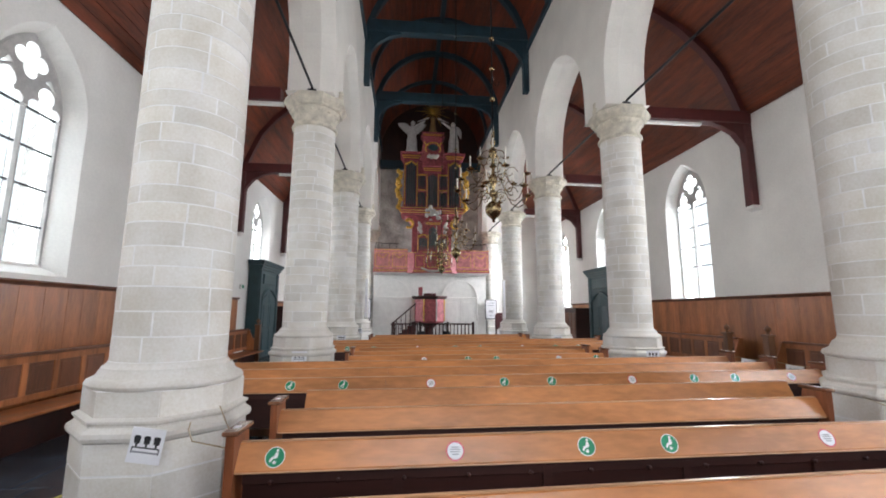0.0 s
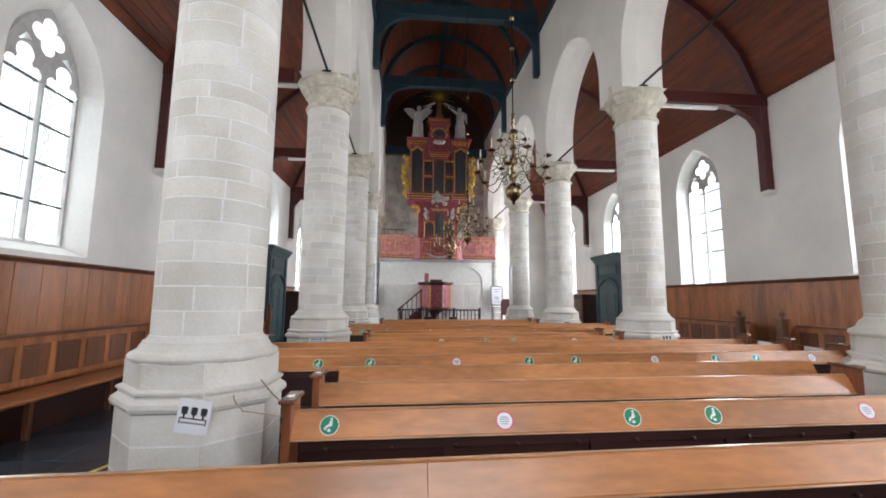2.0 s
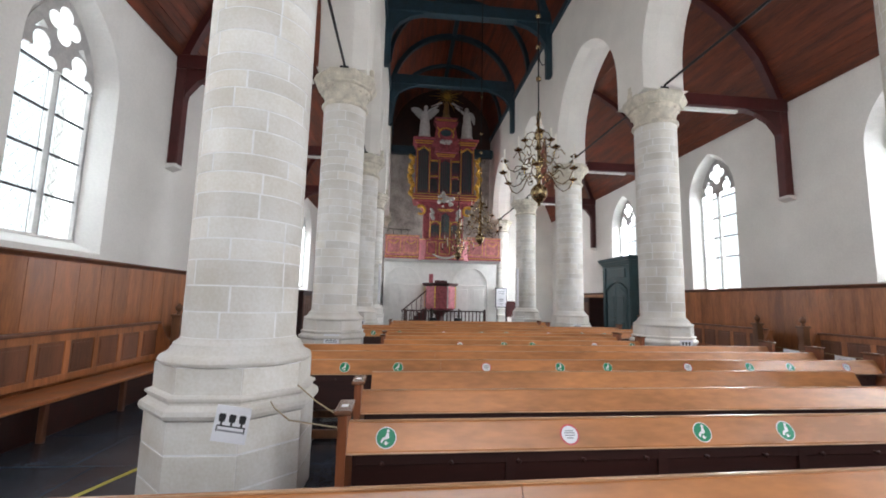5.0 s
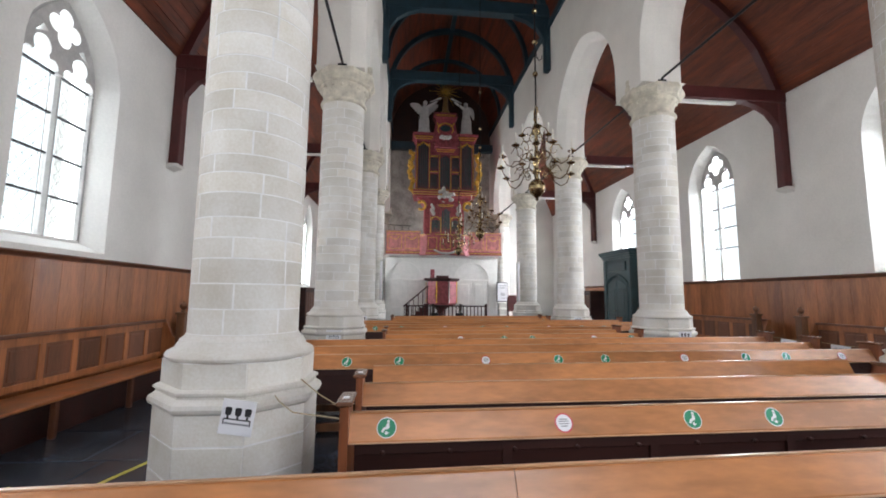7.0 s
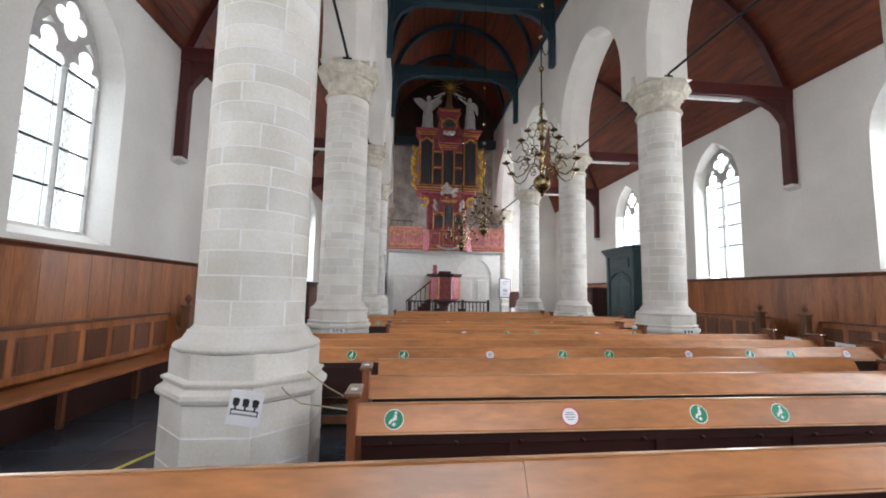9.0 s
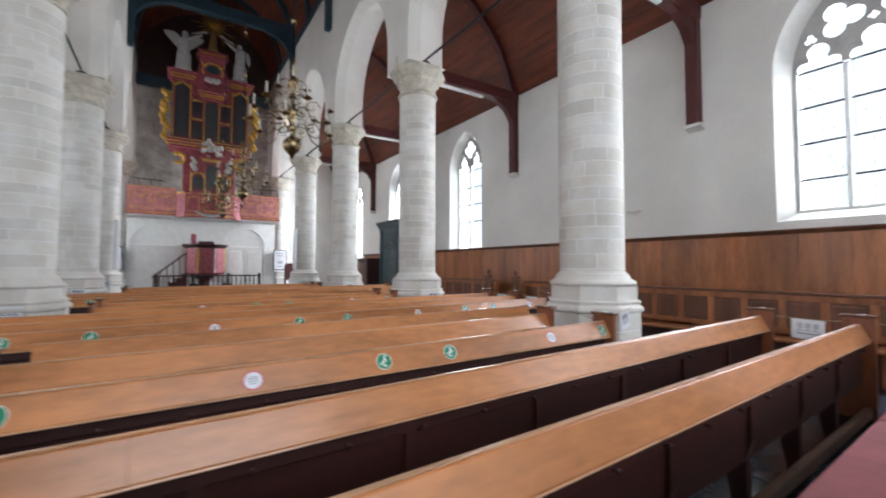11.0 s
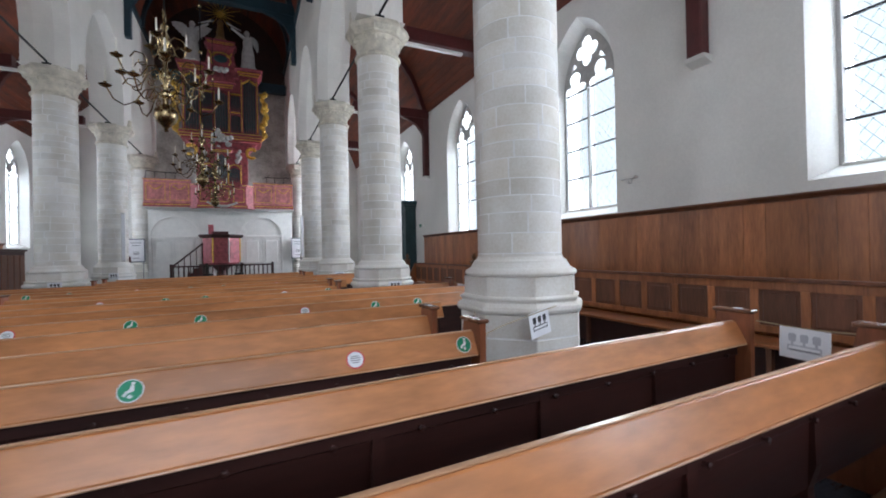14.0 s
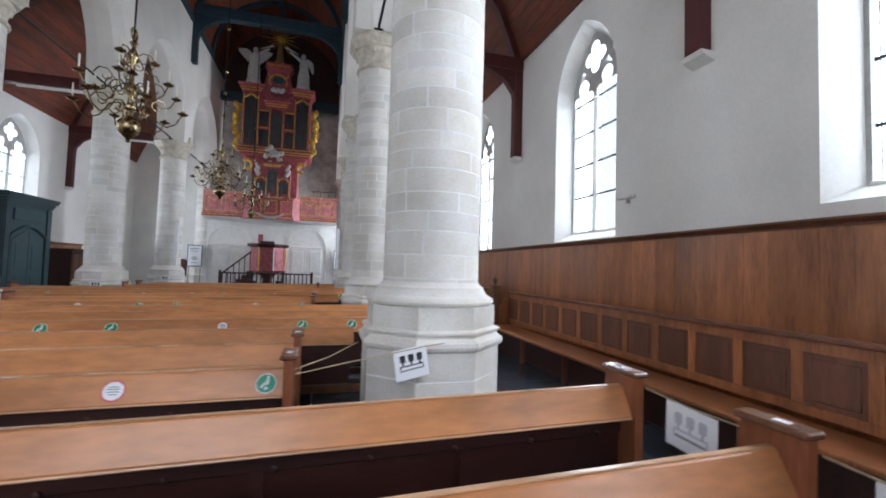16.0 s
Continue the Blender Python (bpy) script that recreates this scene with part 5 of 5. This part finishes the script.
def notice_board(x, y, turn):
    thing = empty("notice_board", "framed white notice on a grey stand", "notice board", "notice boards", at=(x, y, 0))
    thing.rotation_euler = (0, 0, turn)
    bm = B()
    box(bm, -0.32, -0.02, 1.28, 0.32, 0.02, 2.32, 0.006)
    part("frame", bm, M["pipe"], thing)
    bm = B()
    box(bm, -0.285, -0.026, 1.32, 0.285, -0.018, 2.28)
    part("sheet", bm, M["paper"], thing)
    bm = B()
    for z, w in ((2.12, 0.4), (2.0, 0.3), (1.72, 0.22), (1.66, 0.26), (1.6, 0.2), (1.45, 0.24)):
        box(bm, -w / 2, -0.030, z, w / 2, -0.025, z + 0.03)
    part("print", bm, M["grey_ink"], thing)
    for s in (-1, 1):
        bm = B()
        tube(bm, [(s * 0.25, 0.03, 0.02), (s * 0.25, 0.03, 2.2)], 0.014, 6)
        box(bm, s * 0.25 - 0.02, -0.22, 0.0, s * 0.25 + 0.02, 0.25, 0.03)
        part("stand_leg", bm, M["pipe"], thing)


notice_board(3.28, 25.55, 0.0)
notice_board(-3.45, 25.55, 0.0)


def loudspeaker(side):
    thing = empty("column_loudspeaker", "slim white column loudspeaker on a stone column", "loudspeaker", "column loudspeakers", at=(side * 3.04, 21.58, 1.35))
    bm = B()
    box(bm, -0.065, -0.08, 0, 0.065, 0.03, 1.75, 0.015)
    part("cabinet", bm, M["white_paint"], thing)
    bm = B()
    box(bm, -0.045, -0.086, 0.06, 0.045, -0.078, 1.69)
    part("grille", bm, M["paper"], thing)
    bm = B()
    box(bm, -0.03 + side * 0.03, 0.02, 0.7, 0.03 + side * 0.03, 0.10, 0.8)
    part("bracket", bm, M["pipe"], thing)


loudspeaker(-1), loudspeaker(1)

# ---- chandeliers ----
def chandelier():
    thing = empty("brass_chandelier", "polished brass candle chandelier hanging from a long rod", "chandelier", "nave chandeliers")
    bm = B()
    prof = [(0.012, -0.10), (0.03, -0.085), (0.02, -0.06), (0.05, -0.03), (0.11, 0.03), (0.135, 0.10), (0.125, 0.17), (0.07, 0.23), (0.035, 0.25), (0.03, 0.32), (0.07, 0.35), (0.075, 0.38), (0.035, 0.42), (0.028, 0.50),
            (0.065, 0.56), (0.075, 0.62), (0.05, 0.68), (0.028, 0.72), (0.028, 0.80), (0.07, 0.83), (0.03, 0.87), (0.025, 0.95), (0.06, 1.02), (0.07, 1.08), (0.04, 1.14), (0.02, 1.18), (0.05, 1.24), (0.02, 1.28)]
    lathe(bm, prof, 20)
    part("stem", bm, M["brass"], thing, smooth=True)
    bm = B()
    tube(bm, [(0, 0, 1.26), (0, 0, 10.95)], 0.012, 6)
    part("rod", bm, M["iron"], thing, "dark iron hanging rod")
    bm = B()
    tube(bm, ring_path(0, 0, 1.36, 0.08, 14), 0.014, 6, closed=True)
    part("ring", bm, M["brass"], thing, smooth=True)
    for z in (2.0, 2.55, 3.1, 4.2):
        bm = B()
        ball(bm, (0, 0, z), 0.045, 10)
        part("rod_knob", bm, M["brass"], thing, smooth=True)
    bm = B()
    tube(bm, [(0.012, 0, 2.42), (0.03, 0, 2.30), (0.07, 0, 2.24), (0.11, 0, 2.27), (0.12, 0, 2.33)], 0.008, 6)
    part("hook", bm, M["iron"], thing, "dark iron hook on the rod")

    def arm_path(r, z0, drop, rise):
        return [(0.05, 0, z0), (0.05 + r * 0.12, 0, z0 + 0.06), (r * 0.36, 0, z0 + 0.03), (r * 0.52, 0, z0 - drop * 0.7), (r * 0.70, 0, z0 - drop), (r * 0.87, 0, z0 - drop * 0.7), (r * 0.97, 0, z0 - drop * 0.1 + rise * 0.4), (r, 0, z0 + rise)]
    tiers = [(0.60, 0.36, 0.19, 0.01, 6, 0.0), (0.54, 0.64, 0.17, 0.01, 6, 30.0), (0.24, 0.98, 0.10, 0.03, 3, 10.0)]
    for r, z0, drop, rise, n, start in tiers:
        bm = B()
        path = arm_path(r, z0, drop, rise)
        tube(bm, path, 0.009, 6)
        # curled scroll on the arm
        cx, cz = r * 0.52, z0 + 0.06
        tube(bm, [(cx + 0.12 * (1 - t / 9) * math.cos(t * 0.9), 0, cz + 0.12 * (1 - t / 9) * math.sin(t * 0.9)) for t in range(8)], 0.008, 5)
        cx, cz = r * 0.25, z0 - 0.05
        tube(bm, [(cx + 0.06 * (1 - t / 9) * math.cos(-t * 0.9), 0, cz + 0.06 * (1 - t / 9) * math.sin(-t * 0.9)) for t in range(8)], 0.007, 5)
        arm_me = mesh_of("arm", bm, M["brass"], True)
        bm = B()
        lathe(bm, [(0.012, -0.02), (0.055, 0.0), (0.068, 0.014), (0.06, 0.016), (0.02, 0.006), (0.02, 0.05), (0.012, 0.05)], 12, (r, 0, z0 + rise))
        pan_me = mesh_of("drip_pan", bm, M["brass"], True)
        bm = B()
        lathe(bm, [(0.011, 0.05), (0.011, 0.20), (0.004, 0.215)], 8, (r, 0, z0 + rise))
        candle_me = mesh_of("candle", bm, M["candle"], True)
        for i in range(n):
            a = radians(start + 360 / n * i + 8)
            arm = new("arm", arm_me)
            arm.parent, arm.rotation_euler = thing, (0, 0, a)
            for nm, me in (("drip_pan", pan_me), ("candle", candle_me)):
                ob = new(nm, me)
                ob.parent = arm
    return thing


lamp = chandelier()
for i, y in enumerate((9.48, 14.45, 18.97)):
    m = Matrix.Translation((0.0, y, 3.17)) @ Matrix.Rotation(0.3 * i, 4, "Z")
    if i == 0:
        lamp.matrix_basis = m
    else:
        copy_thing(lamp, m)

# ---- cushions on the pew the camera walks behind ----
for x0, x1 in ((-4.2, -2.6), (-2.58, -0.98), (-0.96, 0.64), (0.66, 2.26), (2.28, 4.2)):
    bm = B()
    y = pew_y(-3)
    box(bm, x0, 0.10, 0.462, x1, 0.46, 0.515, 0.02)
    for v in bm.verts:
        v.co.z *= 1 + SETTLE * v.co.x
    bm.transform(Matrix.Translation((0, y, 0)) @ Matrix.Rotation(pew_turn(-3), 4, "Z"))
    whole("seat_cushion", bm, M["cushion"], "dusty rose cloth seat cushion lying on the pew", "cushion", group="pew cushions", smooth=True)

# ---- stickers on the book ledges ----
SLOPE = math.atan2(0.074, 0.142)


def sticker_meshes():
    out = {}

    def disc(r, z0, z1, n=28):
        bm = B()
        lathe(bm, [(r, z0), (r, z1)], n)
        return bm
    out["rim"] = mesh_of("rim", disc(0.058, 0.0, 0.0012), M["paper"])
    out["green"] = mesh_of("face", disc(0.053, 0.0012, 0.0020), M["green"])
    out["red"] = mesh_of("rim", disc(0.058, 0.0, 0.0012), M["red_rim"])
    out["white"] = mesh_of("face", disc(0.049, 0.0012, 0.0020), M["paper"])
    bm = B()
    # seat pictogram of plain strokes
    lathe(bm, [(0.0085, 0.0021), (0.0085, 0.0026)], 12, (0.010, 0.036, 0))
    prism(bm, [(0.002, 0.027), (0.016, 0.025), (0.017, 0.000), (0.006, -0.008), (-0.010, -0.010), (-0.022, -0.028), (-0.032, -0.022), (-0.020, 0.000), (-0.006, 0.004)], "z", 0.0021, 0.0026)
    prism(bm, [(-0.006, -0.018), (0.004, -0.018), (0.006, -0.026), (0.016, -0.026), (0.000, -0.040), (-0.014, -0.028), (-0.006, -0.028)], "z", 0.0021, 0.0026)
    out["icon"] = mesh_of("pictogram", bm, M["paper"])
    bm = B()
    for z, w in ((0.018, 0.05), (0.006, 0.064), (-0.008, 0.06), (-0.022, 0.04)):
        box(bm, -w / 2, z, 0.0021, w / 2, z + 0.006, 0.0026)
    out["lines"] = mesh_of("print", bm, M["grey_ink"])
    return out


SM = sticker_meshes()


def sticker(x, y, green):
    thing = empty("seat_sticker", "round green sticker with a white seat pictogram" if green else "round white sticker with a red rim", "sticker", "green seat stickers" if green else "red seat stickers")
    for nm, key in ((("rim", "rim"), ("face", "green"), ("pictogram", "icon")) if green else (("rim", "red"), ("face", "white"), ("print", "lines"))):
        ob = new(nm, SM[key])
        ob.parent = thing
    c, s = math.cos(SLOPE), math.sin(SLOPE)
    thing.matrix_basis = Matrix.Translation((x, y - 0.0075 + 0.012 * x, 0.812 * (1 + SETTLE * x))) @ Matrix.Rotation(math.pi / 2 - SLOPE, 4, "X") @ Matrix.Translation((0, 0, 0.0012))


rowA = ((-2.144, 1), (-1.066, 0), (-0.218, 1), (0.348, 1), (1.493, 0), (2.263, 1))
rowB = ((-2.70, 1), (-2.096, 1), (-1.059, 0), (-0.155, 1), (0.446, 1), (1.498, 0), (2.341, 1), (2.912, 1), (3.72, 0))
rowC = ((-1.023, 0), (-0.227, 1), (0.298, 1), (1.472, 0), (2.2, 1))
for i, row in enumerate((rowA, rowB, rowC, rowB, rowC)):
    for x, g in row:
        sticker(x, PEW_A + 3 * PITCH * i, g)

# ---- paper signs, cords ----
def paper_sign(at, right, up=(0, 0, 1), w=0.27, h=0.225, pale=False):
    """A sheet with three seat pictures and a printed line; right: the way along its upper edge."""
    thing = empty("paper_sign", "white paper sign with three seat pictures" if not pale else "pale paper sign hanging on a cord", "sign", "paper signs")
    r = Vector(right).normalized()
    u = (Vector(up) - r * r.dot(Vector(up))).normalized()
    n = r.cross(u)
    thing.matrix_basis = Matrix.Translation(at) @ Matrix((r, u, n)).transposed().to_4x4()
    bm = B()
    box(bm, -w / 2, -h / 2, -0.0008, w / 2, h / 2, 0.0008)
    part("sheet", bm, M["paper"], thing)
    ink = M["pale_ink"] if pale else M["ink"]
    for i in (-1, 0, 1):
        bm = B()
        x = i * 0.068
        prism(bm, [(x - 0.020, 0.012), (x + 0.020, 0.012), (x + 0.024, 0.055), (x + 0.016, 0.066), (x - 0.016, 0.066), (x - 0.024, 0.055)], "z", 0.0008, 0.0014)
        box(bm, x - 0.007, -0.012, 0.0008, x + 0.007, 0.012, 0.0014)
        part("seat_picture", bm, ink, thing)
    bm = B()
    box(bm, -0.095, -0.020, 0.0008, 0.095, -0.011, 0.0014)
    for s in (-1, 1):
        box(bm, s * 0.092 - 0.004, -0.055, 0.0008, s * 0.092 + 0.004, -0.02, 0.0014)
    part("bench_picture", bm, ink, thing)
    bm = B()
    box(bm, -0.085, -0.052, 0.0008, 0.085, -0.040, 0.0014)
    part("printed_line", bm, M["grey_ink"], thing)


paper_sign((-3.215, 6.392, 0.70), (0.99, 0.0, -0.14), (0.14, 0, 1), 0.232, 0.242)
paper_sign((3.215, 6.18, 0.835), (0.95, 0.22, 0.14), (-0.2, 0, 1), 0.27, 0.225)
for x, y, z in ((-3.36, 11.40, 0.80), (3.60, 11.25, 0.80), (3.5, 16.23, 0.82), (-3.3, 16.37, 0.82), (-3.3, 21.35, 0.85)):
    paper_sign((x, y, z), (1, 0, 0), w=0.28, h=0.21)


def cord(name_label, pts):
    bm = B()
    tube(bm, pts, 0.0045, 5)
    whole("cord", bm, M["rope"], name_label, "cord", group="cords")


EX = LONG + 0.055
for y in [pew_y(i) + LONG * pew_turn(i) for i in (-1, -2, 4, 5)]:
    y0, y1 = y - 0.08, y - PITCH + 0.17
    mid = (y0 + y1) / 2
    cord("thin jute cord between pew ends", [(EX, y0, 0.93), (EX, y0 - 0.1, 0.925), (EX, mid, 0.915), (EX, y1 + 0.1, 0.92), (EX, y1, 0.925)])
    paper_sign((EX - 0.008, mid, 0.915 - 0.105), (0, -1, -0.03), w=0.285, h=0.21, pale=True)
for s in (-1, 1):
    x = s * (SHORT + 0.05)
    cord("thin jute cord from a pew end round the column", [(x, PEW_A + 0.02, 0.90), (s * 2.62, 6.25, 0.88), (s * 2.862, 6.72, 0.90)])
    if s < 0:
        cord("thin jute cord from a pew end round the column", [(x, PEW_A - 0.05, 0.86), (-2.75, 6.05, 0.82), (-2.93, 6.38, 0.81), (-3.03, 6.62, 0.80)])
    else:
        cord("thin jute cord from a pew end through a paper sign", [(x, PEW_A + 0.02, 0.87), (2.72, 6.02, 0.885), (3.09, 6.156, 0.918), (3.215, 6.183, 0.936), (3.335, 6.21, 0.952), (3.52, 6.303, 0.955)])

# ---- floor tape ----
for x0, y0, x1, y1 in ((-4.75, 6.3, -4.30, 7.9), (-4.75, 4.6, -5.6, 4.6), (4.42, 2.2, 4.46, 3.5), (4.46, 3.38, 5.6, 3.05), (4.46, 2.85, 5.7, 2.72), (4.62, 6.5, 4.62, 8.6)):
    d = Vector((x1 - x0, y1 - y0)).normalized()
    n = Vector((-d.y, d.x)) * 0.025
    bm = B()
    prism(bm, [(x0 + n.x, y0 + n.y), (x1 + n.x, y1 + n.y), (x1 - n.x, y1 - n.y), (x0 - n.x, y0 - n.y)], "z", 0.0, 0.002)
    whole("floor_tape", bm, M["tape"], "strip of yellow marking tape stuck to the floor", "tape", group="floor tapes")
for x, y, a in ((-5.0, 6.9, 0.3), (-5.25, 7.0, 0.6), (-5.5, 6.8, 1.0), (5.2, 3.50, -0.5)):
    bm = B()
    box(bm, -0.09, -0.035, 0.0, 0.09, 0.035, 0.002)
    bm.transform(Matrix.Translation((x, y, 0)) @ Matrix.Rotation(a, 4, "Z"))
    whole("floor_tape", bm, M["tape"], "short piece of yellow marking tape on the floor", "tape", group="floor tapes")

# ---- small white labels on the end caps ----
for i, s, half in [(0, -1, SHORT), (1, -1, SHORT), (0, 1, SHORT), (1, 1, SHORT), (-1, 1, LONG), (-2, 1, LONG), (3, 1, LONG), (4, 1, LONG), (5, 1, LONG)]:
    bm = B()
    box(bm, -0.018, -0.028, 0.0, 0.018, 0.028, 0.0012)
    bm.transform(Matrix.Translation((s * (half + 0.025), pew_y(i) + 0.03 + s * half * pew_turn(i), 0.982 * (1 + SETTLE * s * half) + 0.0015)) @ Matrix.Rotation(0.15 * (i % 3), 4, "Z"))
    whole("cap_label", bm, M["paper"], "small white paper label stuck on a pew end cap", "label", group="pew labels")

# ---- small fixtures on the aisle wall ----
ledge = empty("wall_bracket", "small white painted wall bracket beside the window", "bracket", at=(WX, 8.26, 2.64))
bm = B()
box(bm, -0.10, -0.16, 0.0, -0.001, 0.16, 0.04, 0.006)
part("shelf", bm, M["white_paint"], ledge)
bm = B()
box(bm, -0.07, -0.03, -0.07, -0.001, 0.03, 0.0, 0.006)
part("support", bm, M["white_paint"], ledge)

# ---- iron rail on the gallery, spotlight under the aisle vault ----
iron_rail = empty("gallery_rail", "thin black iron rail on top of the gallery", "railing", at=(0, GY + 0.16, 4.86))
for s in (-1, 1):
    bm = B()
    tube(bm, [(s * 2.95, 0, 0.0), (s * 2.9, 0, 0.34), (s * 2.4, 0, 0.30), (s * 1.75, 0, 0.30)], 0.018, 6)
    part("top_bar", bm, M["iron"], iron_rail)
    for x in (2.6, 2.2, 1.85):
        bm = B()
        tube(bm, [(s * x, 0, 0.0), (s * x, 0, 0.30)], 0.012, 6)
        part("upright", bm, M["iron"], iron_rail)
